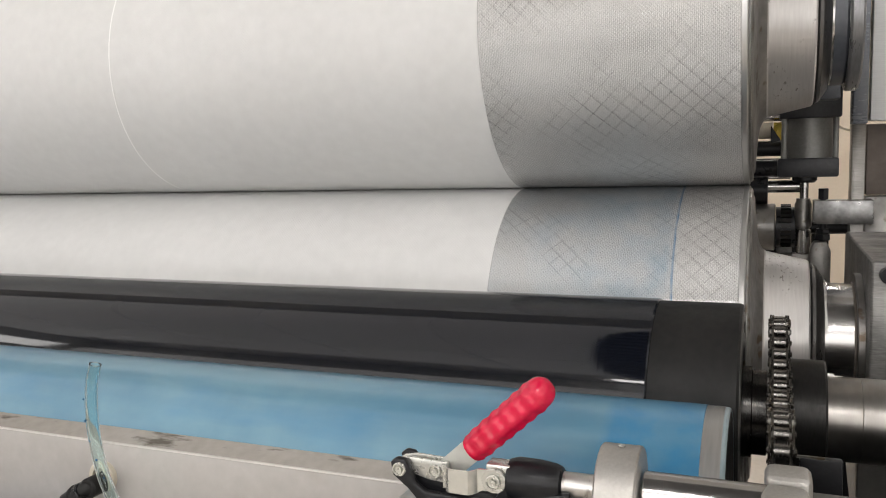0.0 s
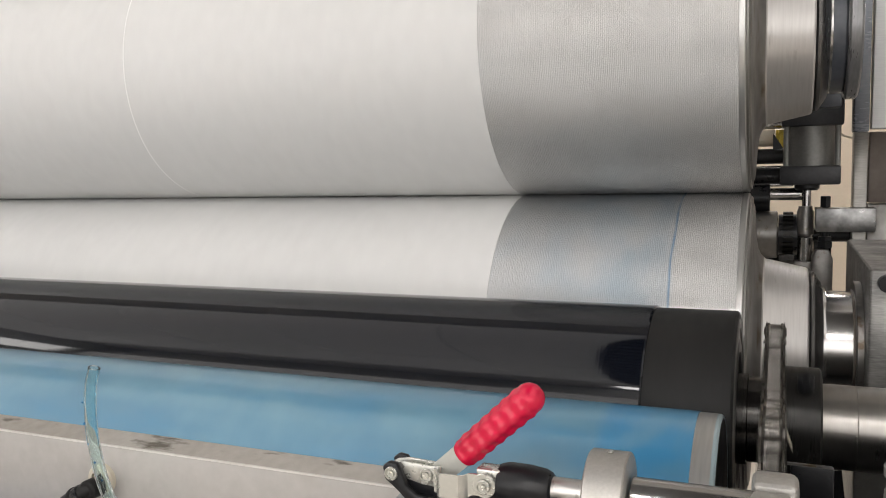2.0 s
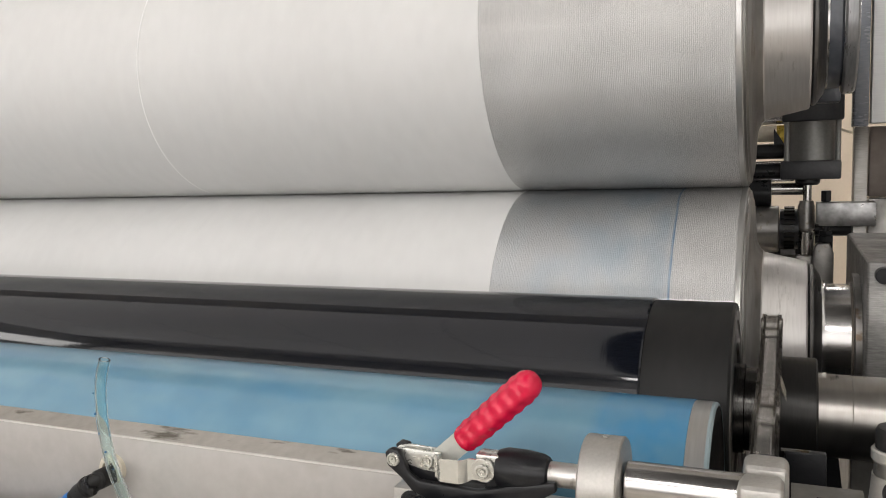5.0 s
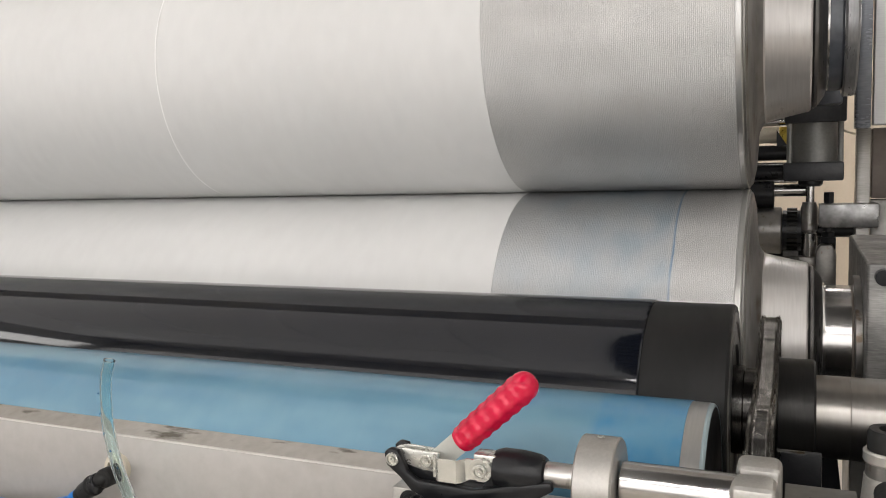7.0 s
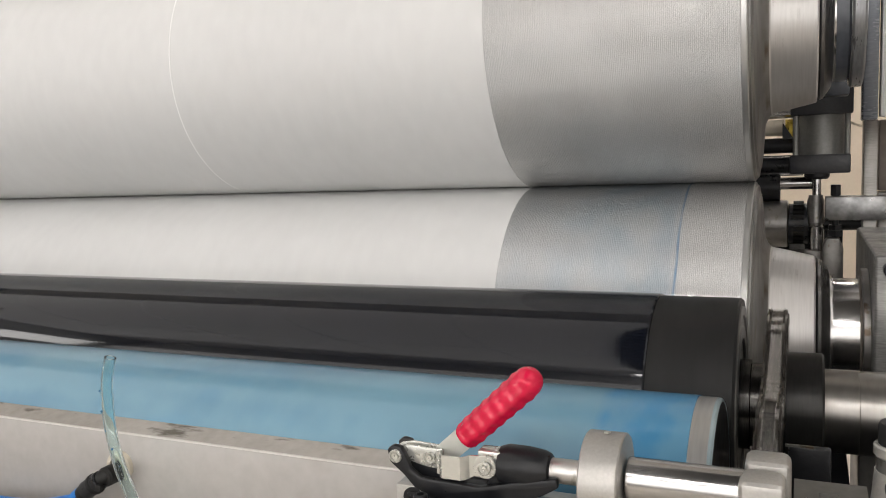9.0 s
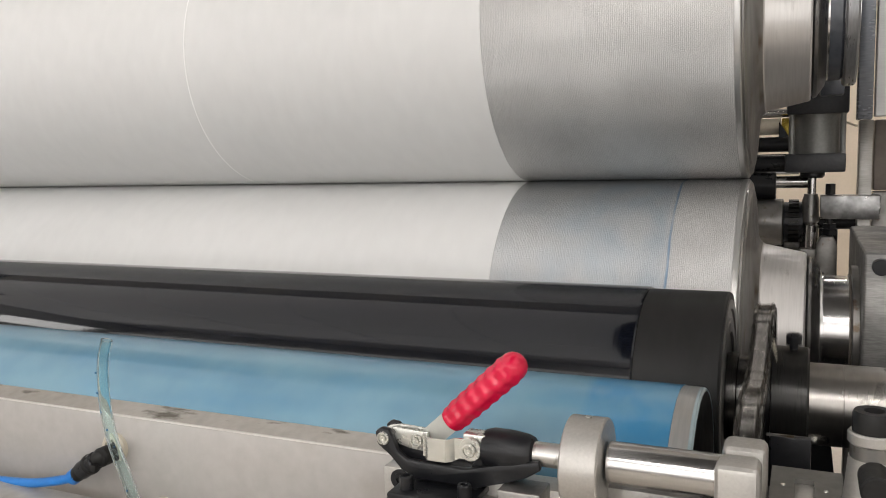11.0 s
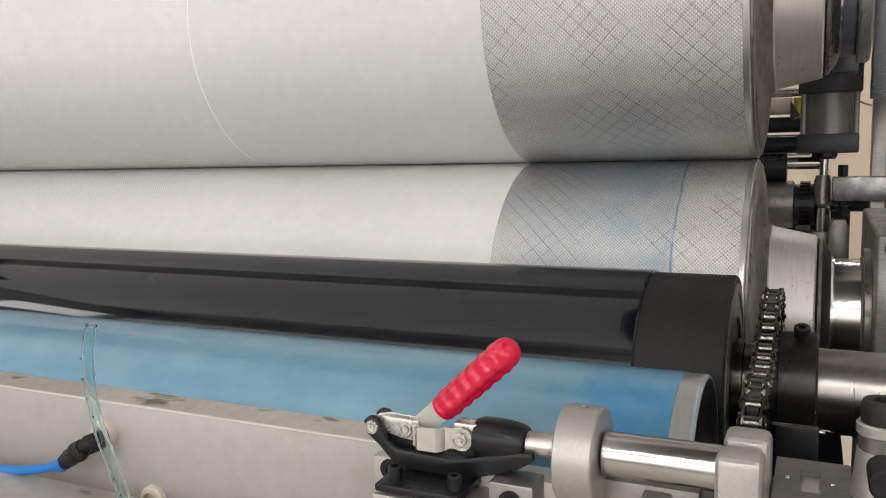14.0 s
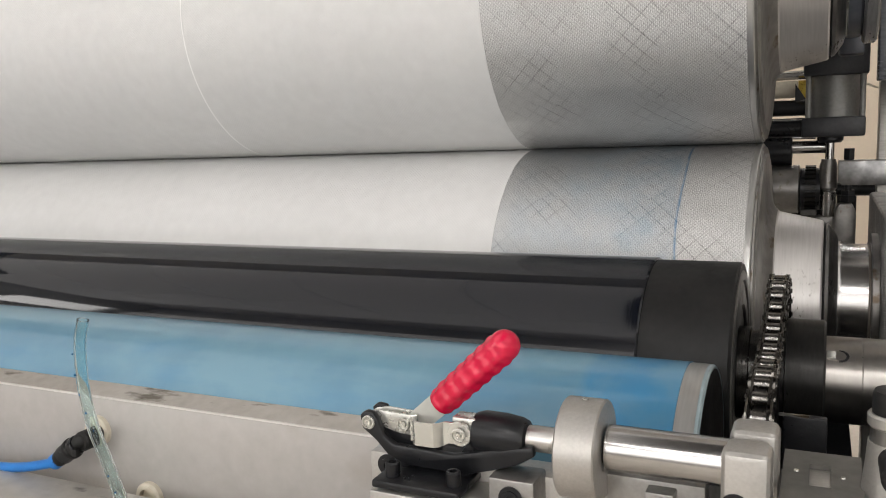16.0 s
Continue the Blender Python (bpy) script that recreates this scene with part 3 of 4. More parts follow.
def make_blue_roll():
    ob = empty("blue_roll", pose(0, BLUE_Y, BLUE_Z), "blue rubber roll smeared with ink, bare steel end", "roller")
    R = R_BLUE
    part("rubber_cover", lathe([(LEFT, R), (-0.0185, R), (-0.018, R - 0.0015)], 128, False), BLUE, ob, "blue ink-smeared rubber cover")
    steel_end = part("steel_end", lathe([(-0.0185, R - 0.001), (-0.002, R - 0.001)], 128, False), BARE_END, ob, "bare steel roll end")
    part("rim", lathe([(-0.002, R - 0.0012), (0.0005, R - 0.0013), (0.0022, R - 0.003), (0.0022, R - 0.0048)], 128, False), RIM_BLUE, steel_end, "pale blue chamfered rim")
    part("end_cap", lathe([(0.0018, R - 0.0045), (0.0015, R - 0.03), (-0.001, R - 0.034), (-0.001, 0.03)], 96), BLACK_RUBBER, ob)
    part("shaft", lathe([(-0.04, 0.03), (0.03, 0.03)], 48), DARK_STEEL, ob)
    return ob


RIM_BLUE = plain("pale_blue_film", (0.3, 0.4, 0.44), (0.44, 0.53, 0.56), 0.35, 0.3, 20, 100)
blue_roll = make_blue_roll()
lower_sprocket = empty("chain_wheel", pose(0, BLUE_Y, BLUE_Z), "dark toothed chain wheel on a stub shaft", "sprocket")
part("wheel", sprocket_wheel(29, CHAIN_X, 0.0045), SOOT, lower_sprocket)
part("stub_shaft", lathe([(0.031, 0.026), (0.09, 0.026)], 40), DARK_STEEL, lower_sprocket)


# ---- chain ----
def chain_line():
    """The closed line of the chain, as (y, z): over the black sprocket, slack down to the lower wheel, round it and back below."""
    A, B, r = Vector((BLACK_Y, BLACK_Z)), Vector((BLUE_Y, BLUE_Z)), R_PITCH
    at = lambda c, a: c + r * Vector((-math.sin(a), math.cos(a)))
    d = (B - A).normalized()
    n = Vector((-d.y, d.x))
    n = n if n.y < 0 else -n
    under = math.atan2(-n.x, n.y) % TAU
    pts = [at(A, under - TAU + (radians(22) - under + TAU) * i / 60) for i in range(61)]
    p0, p1 = pts[-1], at(B, radians(-10))
    t0, t1 = Vector((-math.cos(radians(22)), -math.sin(radians(22)))), Vector((-math.cos(radians(-10)), -math.sin(radians(-10))))
    m = 0.17
    for i in range(1, 24):
        t = i / 24
        h = (2 * t ** 3 - 3 * t * t + 1, t ** 3 - 2 * t * t + t, -2 * t ** 3 + 3 * t * t, t ** 3 - t * t)
        pts.append(h[0] * p0 + h[1] * m * t0 + h[2] * p1 + h[3] * m * t1)
    pts += [at(B, radians(-10) + (under - radians(-10)) * i / 50) for i in range(51)]
    return pts + [pts[0]]


CHAIN = chain_line()
RUN = [0.0]
for p, q in zip(CHAIN, CHAIN[1:]):
    RUN.append(RUN[-1] + (q - p).length)
LINKS = 2 * round(RUN[-1] / 0.0229 / 2)
PITCH = RUN[-1] / LINKS
RUN_AT = np.array(RUN)
CHAIN_Y, CHAIN_Z = np.array([p.x for p in CHAIN]), np.array([p.y for p in CHAIN])


def on_chain(s):
    s = s % RUN[-1]
    return float(np.interp(s, RUN_AT, CHAIN_Y)), float(np.interp(s, RUN_AT, CHAIN_Z))


def link_pose(s):
    (y0, z0), (y1, z1) = on_chain(s), on_chain(s + PITCH)
    return Matrix.Translation((CHAIN_X, (y0 + y1) / 2, (z0 + z1) / 2)) @ Matrix.Rotation(math.atan2(z1 - z0, y1 - y0), 4, "X")


def link_mesh(outer):
    """A chain link along local y: two waisted side plates, and rollers or pins."""
    bm, h = bmesh.new(), PITCH / 2
    off, thick = (0.0094, 0.002) if outer else (0.007, 0.002)
    for side in (-1, 1):
        x0 = side * off
        outline = []
        for cx, a0 in ((h, -110), (-h, 70)):
            for i in range(7):
                a = radians(a0 + 220 * i / 6)
                outline.append((cx + 0.0076 * math.cos(a), 0.0076 * math.sin(a)))
            outline.append((0, 0.0052 if cx > 0 else -0.0052))
        lo = [bm.verts.new((x0 - thick / 2, y, z)) for y, z in outline]
        hi = [bm.verts.new((x0 + thick / 2, y, z)) for y, z in outline]
        bm.faces.new(lo)
        bm.faces.new(hi)
        for i in range(len(lo)):
            j = (i + 1) % len(lo)
            bm.faces.new((lo[i], lo[j], hi[j], hi[i]))
    if outer:
        for cy in (-h, h):
            cylinder((-0.012, cy, 0), (0.012, cy, 0), 0.003, 10, 0.0006, bm=bm)
    bmesh.ops.recalc_face_normals(bm, faces=bm.faces)
    return bm


drive_chain = empty("drive_chain", pose(0, 0, 0), "oily steel roller chain over two sprockets", "chain")
CHAIN_STEEL = plain("oily_chain_steel", (0.045, 0.042, 0.038), (0.15, 0.142, 0.13), 0.24, 1.0, 60, 300, (1, 1, 1), 0.1, 0.2)
links = [part("link", link_mesh(k == 0), CHAIN_STEEL, drive_chain) for k in (0, 1)]
for k in range(2, LINKS):
    twin = new("link", links[k % 2].data)
    twin.parent = drive_chain
    links.append(twin)
ROLLER_STEEL = plain("bright_roller_steel", (0.16, 0.152, 0.142), (0.3, 0.29, 0.272), 0.22, 1.0, 60, 300, (1, 1, 1), 0.05, 0.16)
roller = None
for link in links[1::2]:
    for cy in (-PITCH / 2, PITCH / 2):
        if roller is None:
            roller = part("roller", cylinder((-0.006, 0, 0), (0.006, 0, 0), 0.006, 14), ROLLER_STEEL, link, "bright worn roller")
        else:
            again = new("roller", roller.data)
            again.parent = link
            again["label"] = "bright worn roller"
            roller = again
        roller.matrix_basis = pose(0, cy, 0)
# a pale fibre caught on one link
caught = links[round((0.4196 - radians(11360) * R_PITCH) / PITCH) % LINKS]
bm = bmesh.new()
cylinder((0.0115, -0.012, 0.006), (0.0165, 0.006, 0.014), 0.0011, 8, r2=0.0005, bm=bm)
part("fibre", bm, IVORY, caught, "pale fibre caught on the link")


# ---- trough in front of the blue roll ----
TRAY_Y, TRAY_Z = -0.735, 0.969
trough = empty("ink_trough", pose(0, 0, 0), "grey steel ink trough with a stained top ledge", "trough")
bm = prism([(TRAY_Y, TRAY_Z), (-0.7085, 0.9757), (-0.7085, 0.973), (TRAY_Y + 0.002, TRAY_Z - 0.004)], 0.25, 2.25)
bm.transform(Matrix.Rotation(math.pi / 2, 4, "Z"))
part("ledge", bm, TRAY_TOP, trough, "stained sloping top ledge with grime marks")
part("ledge_edge", box(-1.25, TRAY_Y + 0.0012, TRAY_Z - 0.0006, 2.0, 0.0032, 0.0022, 0.0009), EDGE_WORN, trough, "worn bright front edge")
part("front_wall", box(-1.25, TRAY_Y + 0.0042, TRAY_Z - 0.0652, 2.0, 0.008, 0.127, 0.001), TRAY_PAINT, trough)
part("rear_wall", box(-1.25, -0.47, TRAY_Z - 0.15, 2.0, 0.008, 0.12, 0.001), TRAY_PAINT, trough)
part("bottom", box(-1.25, -0.62, 0.72, 2.0, 0.3, 0.012, 0.001), TRAY_PAINT, trough)
part("apron", box(-1.25, TRAY_Y + 0.012, 0.79, 2.0, 0.008, 0.13, 0.001), TRAY_PAINT, trough)
support_rail = part("support_rail", box(-1.2, -0.815, 0.866, 2.1, 0.11, 0.03, 0.002), GRIMY, None)
tagged(support_rail, "grimy pale steel rail under the trough", "rail")


def port(x, z, y=TRAY_Y + 0.002, r=0.0165):
    bm = lathe([(0, r), (0.007, r), (0.0095, r - 0.002), (0.0095, r * 0.62), (0.004, r * 0.6)], 32)
    bm.transform(Matrix.Translation((x, y, z)) @ Matrix.Rotation(-math.pi / 2, 4, "Z"))
    return bm


part("drain_port", port(-0.6131, 0.9317), IVORY, trough, "ivory plastic port")
part("drain_port", port(-0.5467, 0.8669), IVORY, trough, "ivory plastic port")

elbow = empty("hose_elbow", pose(0, 0, 0), "black push-in elbow fitting on the trough", "fitting")
part("body", sweep([(-0.6093, -0.7420, 0.9315), (-0.6019, -0.7550, 0.9335), (-0.6061, -0.7640, 0.9307), (-0.6253, -0.7660, 0.9195), (-0.6424, -0.7660, 0.9065)], 0.0085, 18), BLACK_RUBBER, elbow)
part("sleeve", cylinder((-0.6108, -0.7660, 0.9277), (-0.6348, -0.7660, 0.9119), 0.0102, 24, 0.0012), BLACK_PAINT, elbow)
part("collar", cylinder((-0.6175, -0.7660, 0.9233), (-0.6225, -0.7660, 0.9200), 0.0115, 24, 0.0015), BLACK_RUBBER, elbow)
part("knuckle", cylinder((-0.6035, -0.7690, 0.9315), (-0.6035, -0.7480, 0.9315), 0.0105, 24, 0.002), BLACK_RUBBER, elbow)
part("release_collar", cylinder((-0.6405, -0.7660, 0.9080), (-0.6500, -0.7660, 0.9016), 0.0085, 24, 0.001), BLUE_HOSE, elbow)
part("lug", box(-0.6057, -0.7740, 0.9217, 0.008, 0.006, 0.008, 0.0015), BLACK_RUBBER, elbow)
blue_hose = part("air_hose", sweep([(-0.6462, -0.7660, 0.9040), (-0.6645, -0.7660, 0.8975), (-0.7028, -0.7650, 0.8882), (-0.7435, -0.7630, 0.8820), (-0.8069, -0.7600, 0.8770), (-1.0143, -0.7550, 0.8660)], 0.0052, 14), BLUE_HOSE)
tagged(blue_hose, "blue plastic air hose running along the trough", "hose")
tube = part("clear_tube", sweep([(-0.5684, -0.7800, 1.0662), (-0.5739, -0.7810, 1.0472), (-0.5752, -0.7820, 1.0244), (-0.5734, -0.7830, 0.9960), (-0.5652, -0.7840, 0.9594), (-0.5520, -0.7840, 0.9278), (-0.5398, -0.7840, 0.8968), (-0.5331, -0.7840, 0.8790)], 0.0060, 20, 8, 0.0042), CLEAR)
tagged(tube, "clear plastic tube with bluish liquid traces, open top", "tube")
tube.visible_shadow = False
INK_DROP = plain("blue_ink_drop", (0.01, 0.08, 0.2), (0.02, 0.14, 0.3), 0.2)
for x, y, z, r in ((-0.5783, -0.788, 1.033, 0.0011), (-0.5772, -0.7885, 1.012, 0.0014), (-0.5735, -0.789, 0.992, 0.0010), (-0.5665, -0.7892, 0.974, 0.0013), (-0.5585, -0.7893, 0.957, 0.0009), (-0.5445, -0.7893, 0.912, 0.0013), (-0.537, -0.7893, 0.896, 0.0014)):
    bm = bmesh.new()
    bmesh.ops.create_icosphere(bm, subdivisions=1, radius=r)
    part("ink_drop", bm, INK_DROP, tube, "small blue ink drop", m=pose(x, y, z))

# ---- toggle clamp and guide rod ----
ROD_Z, ROD_Y = 1.005, -0.776
clamp = empty("toggle_clamp", pose(0.002, 0.012, 0.001), "push-pull toggle clamp with red vinyl grip", "clamp")
outline = [(-0.2525, 1.0095), (-0.247, 1.0135), (-0.2395, 1.0125), (-0.2355, 1.006), (-0.231, 0.994), (-0.222, 0.988), (-0.17, 0.9865), (-0.135, 0.9955), (-0.105, 1.0015), (-0.1035, 0.994), (-0.118, 0.985), (-0.138, 0.978), (-0.16, 0.9715), (-0.213, 0.9725), (-0.2275, 0.978), (-0.238, 0.989), (-0.2505, 0.9985)]
part("base_casting", prism(outline, -0.8025, -0.7955, 0.002), BLACK_PAINT, clamp, "black cast base with a horn")
part("rear_cheek", prism([(x, z) for x, z in outline], -0.7815, -0.7765, 0.0015), BLACK_PAINT, clamp)
part("base_web", prism([(-0.222, 0.9865), (-0.165, 0.985), (-0.128, 0.9925), (-0.108, 0.9985), (-0.108, 0.993), (-0.135, 0.979), (-0.155, 0.973), (-0.165, 0.969), (-0.212, 0.969), (-0.226, 0.979)], -0.796, -0.776, 0.001), BLACK_PAINT, clamp)
bm = box(-0.1905, -0.806, 0.9665, 0.074, 0.05, 0.0065, 0.002)
flange = part("flange", bm, BLACK_PAINT, clamp)
part("horn_web", prism([(-0.246, 1.003), (-0.24, 1.009), (-0.232, 1.002), (-0.205, 0.999), (-0.19, 0.995), (-0.19, 0.984), (-0.226, 0.984)], -0.7925, -0.779, 0.001), BLACK_PAINT, clamp)
part("barrel_web", prism([(-0.168, 0.984), (-0.157, 1.0), (-0.113, 0.999), (-0.106, 0.9965), (-0.122, 0.988), (-0.15, 0.978)], -0.7965, -0.7775, 0.0015), BLACK_PAINT, clamp)
for sx, sy in ((-0.2145, -0.8185), (-0.1625, -0.8185), (-0.2145, -0.795), (-0.1625, -0.795)):
    bm = lathe([(0, 0.0058), (0.0105, 0.0058), (0.0115, 0.005), (0.0115, 0.0032), (0.005, 0.003), (0.005, 0.0003)], 18)
    bm.transform(Matrix.Translation((sx, sy, 0.97)) @ Matrix.Rotation(-math.pi / 2, 4, "Y"))
    part("cap_screw", bm, BLACK_PAINT, flange)
# barrel that guides the plunger
bm = lathe([(-0.1555, 0.0115), (-0.1545, 0.0148), (-0.148, 0.0168), (-0.131, 0.0165), (-0.118, 0.0148), (-0.1135, 0.0128), (-0.112, 0.0105), (-0.112, 0.009)], 40)
bm.transform(Matrix.Translation((0, ROD_Y - 0.012, ROD_Z - 0.002)))
part("barrel", bm, BLACK_PAINT, clamp, "worn black guide barrel")
part("plunger", cylinder((-0.168, ROD_Y - 0.012, ROD_Z - 0.002), (-0.07, ROD_Y - 0.012, ROD_Z - 0.002), 0.0098, 32), STEEL, clamp, "steel plunger rod")
# pressed steel links on both sides
for sy, name in ((-0.7935, "front_link"), (-0.784, "rear_link")):
    o = [(-0.2505, 1.0075), (-0.246, 1.0105), (-0.236, 1.0125), (-0.212, 1.0115), (-0.204, 1.012), (-0.2035, 0.9975), (-0.21, 0.9945), (-0.222, 0.9955), (-0.236, 0.999), (-0.2475, 1.0005)]
    part(name, prism(o, sy - 0.0012, sy + 0.0012, 0.0004), ZINC, clamp)
bulge = bmesh.new()
rows = []
for x, y in ((-0.2065, -0.8018), (-0.204, -0.8025), (-0.2015, -0.8075), (-0.1985, -0.81), (-0.1825, -0.81), (-0.1795, -0.8075), (-0.177, -0.803), (-0.1735, -0.802), (-0.1605, -0.802)):
    lo = 0.9935 if x < -0.175 else 0.9955
    hi = 1.0125 if x < -0.175 else 1.0125
    rows.append([bulge.verts.new((x, yy, z)) for yy, z in ((y, lo), (y, hi), (y + 0.002, hi), (y + 0.002, lo))])
for p, q in zip(rows, rows[1:]):
    for i in range(4):
        bulge.faces.new((p[i], p[(i + 1) % 4], q[(i + 1) % 4], q[i]))
bulge.faces.new(rows[0])
bulge.faces.new(rows[-1])
bmesh.ops.recalc_face_normals(bulge, faces=bulge.faces)
part("yoke", bulge, ZINC, clamp, "bent zinc-plated yoke")
part("yoke_end", cylinder((-0.164, -0.8025, 1.004), (-0.164, -0.7995, 1.004), 0.0098, 32, 0.0005), ZINC, clamp)
for x, y, z in ((-0.244, -0.8025, 1.0045), (-0.216, -0.795, 1.0035), (-0.164, -0.804, 1.004)):
    bm = lathe([(0, 0.0058), (0.0014, 0.0058), (0.002, 0.0052), (0.002, 0.0045), (0.0004, 0.0042), (0.0004, 0.0031), (0.0022, 0.0027), (0.0022, 0.0003)], 24)
    bm.transform(Matrix.Translation((x, y, z)) @ Matrix.Rotation(-math.pi / 2, 4, "Z"))
    part("rivet", bm, ZINC, clamp)
part("plunger_fork", box(-0.157, -0.79, 1.0085, 0.03, 0.016, 0.015, 0.002), ZINC, clamp)
# lever and grip
G0, G1 = Vector((-0.1858, -0.788, 1.0222)), Vector((-0.1215, -0.788, 1.0815))
gd = (G1 - G0).normalized()
side = Vector((-gd.z, 0, gd.x))
L0 = Vector((-0.211, -0.788, 1.0))
end = G0 + gd * 0.02
bm = bmesh.new()
rows = [[bm.verts.new(c + side * (w * s1) + Vector((0, 0.0022 * s2, 0))) for s1, s2 in ((-1, -1), (1, -1), (1, 1), (-1, 1))] for c, w in ((L0, 0.0092), (end, 0.0095))]
for i in range(4):
    bm.faces.new((rows[0][i], rows[0][(i + 1) % 4], rows[1][(i + 1) % 4], rows[1][i]))
bm.faces.new(rows[0])
bm.faces.new(rows[1])
bmesh.ops.recalc_face_normals(bm, faces=bm.faces)
lever = part("lever", bm, LEVER_GREY, clamp, "flat zinc lever")
glen = (G1 - G0).length
n_r = 96
bm = bmesh.new()
rings, segs = [], 64
for i in range(n_r + 1):
    u = i / n_r
    r = 0.0112 + 0.0012 * u
    if u > 0.86:
        r *= math.sqrt(max(0.0, 1 - ((u - 0.86) / 0.14) ** 2)) * 0.97 + 0.03
    if u < 0.03:
        r *= 0.93 + 0.07 * u / 0.03
    row = []
    for k in range(segs):
        a = TAU * k / segs
        wave = 0.0012 * math.cos(TAU * u * 3.8 + 3 * a + 0.6) * math.cos(TAU * u * 3.8 - 3 * a) + 0.0003 * math.sin(TAU * u * 7.6)
        fade = min(1, u / 0.06) * min(1, max(0, (0.9 - u) / 0.1))
        rr = r + wave * fade
        row.append(bm.verts.new((u * glen, rr * math.cos(a) * 1.0, rr * math.sin(a) * 1.06)))
    rings.append(row)
for p, q in zip(rings, rings[1:]):
    for k in range(segs):
        bm.faces.new((p[k], p[(k + 1) % segs], q[(k + 1) % segs], q[k]))
bm.faces.new(rings[0])
bm.faces.new(rings[-1])
bmesh.ops.recalc_face_normals(bm, faces=bm.faces)
bm.transform(Matrix.Translation(G0) @ gd.to_track_quat("X", "Y").to_matrix().to_4x4())
part("grip", bm, RED_GRIP, lever, "bumpy red vinyl grip", sharp=60)

# aluminium mount under the clamp
mount = empty("clamp_mount", pose(0, 0, 0), "machined aluminium blocks that carry the clamp", "bracket")
part("block", box(-0.1655, -0.7605, 0.9275, 0.172, 0.029, 0.093, 0.0015), ALU, mount)
part("block_face", box(-0.1745, -0.798, 0.9285, 0.104, 0.045, 0.0685, 0.0015), ALU, mount)
part("end_block", box(-0.1165, -0.787, 0.957, 0.036, 0.03, 0.046, 0.002), BLOCK_STEEL, mount)
for x, z, y in ((-0.2345, 0.964, -0.7755), (-0.1165, 0.966, -0.8025)):
    bm = lathe([(0, 0.0092), (0.0012, 0.0092), (0.0012, 0.0062), (0.0022, 0.006), (0.0022, 0.0032), (0.0008, 0.003), (0.0008, 0.0003)], 28)
    bm.transform(Matrix.Translation((x, y, z)) @ Matrix.Rotation(-math.pi / 2, 4, "Z"))
    part("socket_screw", bm, BLACK_PAINT, mount)
part("rear_block", box(-0.02, -0.762, 0.955, 0.075, 0.02, 0.055, 0.0015), BLOCK_STEEL, mount)
part("stop_block", box(-0.012, -0.772, 0.962, 0.02, 0.026, 0.034, 0.0012), BLOCK_STEEL, mount)
part("stop_pin", cylinder((-0.004, -0.772, 0.95), (0.02, -0.772, 0.95), 0.011, 28, 0.001), BLACK_PAINT, mount)

guide = empty("guide_rod", pose(0, 0, 0), "thick polished guide rod with an aluminium collar", "rod")
part("rod", cylinder((-0.05, ROD_Y, ROD_Z), (0.045, ROD_Y, ROD_Z), 0.0165, 48, 0.0008), CHROME, guide, "polished steel rod")
bm = ring(-0.0815, -0.052, 0.0099, 0.0367, 72, 0.0012)
bm.transform(Matrix.Translation((0, ROD_Y, 1.002)))
collar = part("collar", bm, ALU, guide, "aluminium shaft collar")
bm = lathe([(0, 0.0028), (0.0006, 0.0028), (0.0006, 0.0003)], 14)
bm.transform(Matrix.Translation((-0.066, ROD_Y, 1.0392)) @ Matrix.Rotation(-math.pi / 2, 4, "Y"))
part("grub_screw", bm, ZINC, collar, "pale grub screw")

rod_bracket = empty("rod_bracket", pose(0, 0, 0), "cast aluminium bracket that holds the guide rod", "bracket")
part("front_jaw", box(0.0455, -0.784, 0.976, 0.0315, 0.03, 0.092, 0.006, 3), ALU, rod_bracket)
part("rear_jaw", box(0.048, -0.748, 0.975, 0.032, 0.03, 0.098, 0.006, 3), ALU, rod_bracket)
bm = lathe([(0, 0.0095), (0.0012, 0.0095), (0.0012, 0.006), (0.0006, 0.0055), (0.0006, 0.0003)], 28)
bm.transform(Matrix.Translation((0.0395, -0.7985, 0.984)) @ Matrix.Rotation(-math.pi / 2, 4, "Z"))
part("bore", bm, BLACK_PAINT, rod_bracket)

cover = empty("cover_plate", pose(0, 0, 0), "dull grey steel plate with a slot and two screws", "plate")
bm = bmesh.new()
xs, ys = (0.0655, 0.083, 0.0965, 0.1165), (-0.90, -0.7605, -0.7225, -0.699)
for i in range(3):
    for j in range(3):
        if (i, j) != (1, 1):
            box((xs[i] + xs[i + 1]) / 2, (ys[j] + ys[j + 1]) / 2, 0.987, xs[i + 1] - xs[i], ys[j + 1] - ys[j], 0.006, bm=bm)
bmesh.ops.remove_doubles(bm, verts=bm.verts, dist=1e-5)
plate = part("plate", bm, COVER_GREY, cover)
part("slider", box(0.0898, -0.735, 0.983, 0.016, 0.03, 0.006, 0.0008), ALU, cover)
part("slider", box(0.0898, -0.7672, 0.983, 0.016, 0.03, 0.006, 0.0008), ALU, cover)
for x, y in ((0.0745, -0.738), (0.1042, -0.741)):
    bm = lathe([(0, 0.0019), (0.0007, 0.0017), (0.0007, 0.0003)], 12)
    bm.transform(Matrix.Translation((x, y, 0.99)) @ Matrix.Rotation(-math.pi / 2, 4, "Y"))
    part("screw", bm, ZINC, plate)
part("skirt", box(0.091, -0.70, 0.94, 0.05, 0.006, 0.094, 0.001), COVER_GREY, cover)

gear_case = empty("gear_case", pose(0, 0, 0), "black painted gear case below the shaft", "case")
part("case", box(0.0775, -0.603, 0.91, 0.035, 0.01, 0.148, 0.002), BLACK_PAINT, gear_case)
part("lid_edge", box(0.069, -0.6055, 0.9843, 0.0235, 0.003, 0.0022), GREY_STEEL, gear_case)

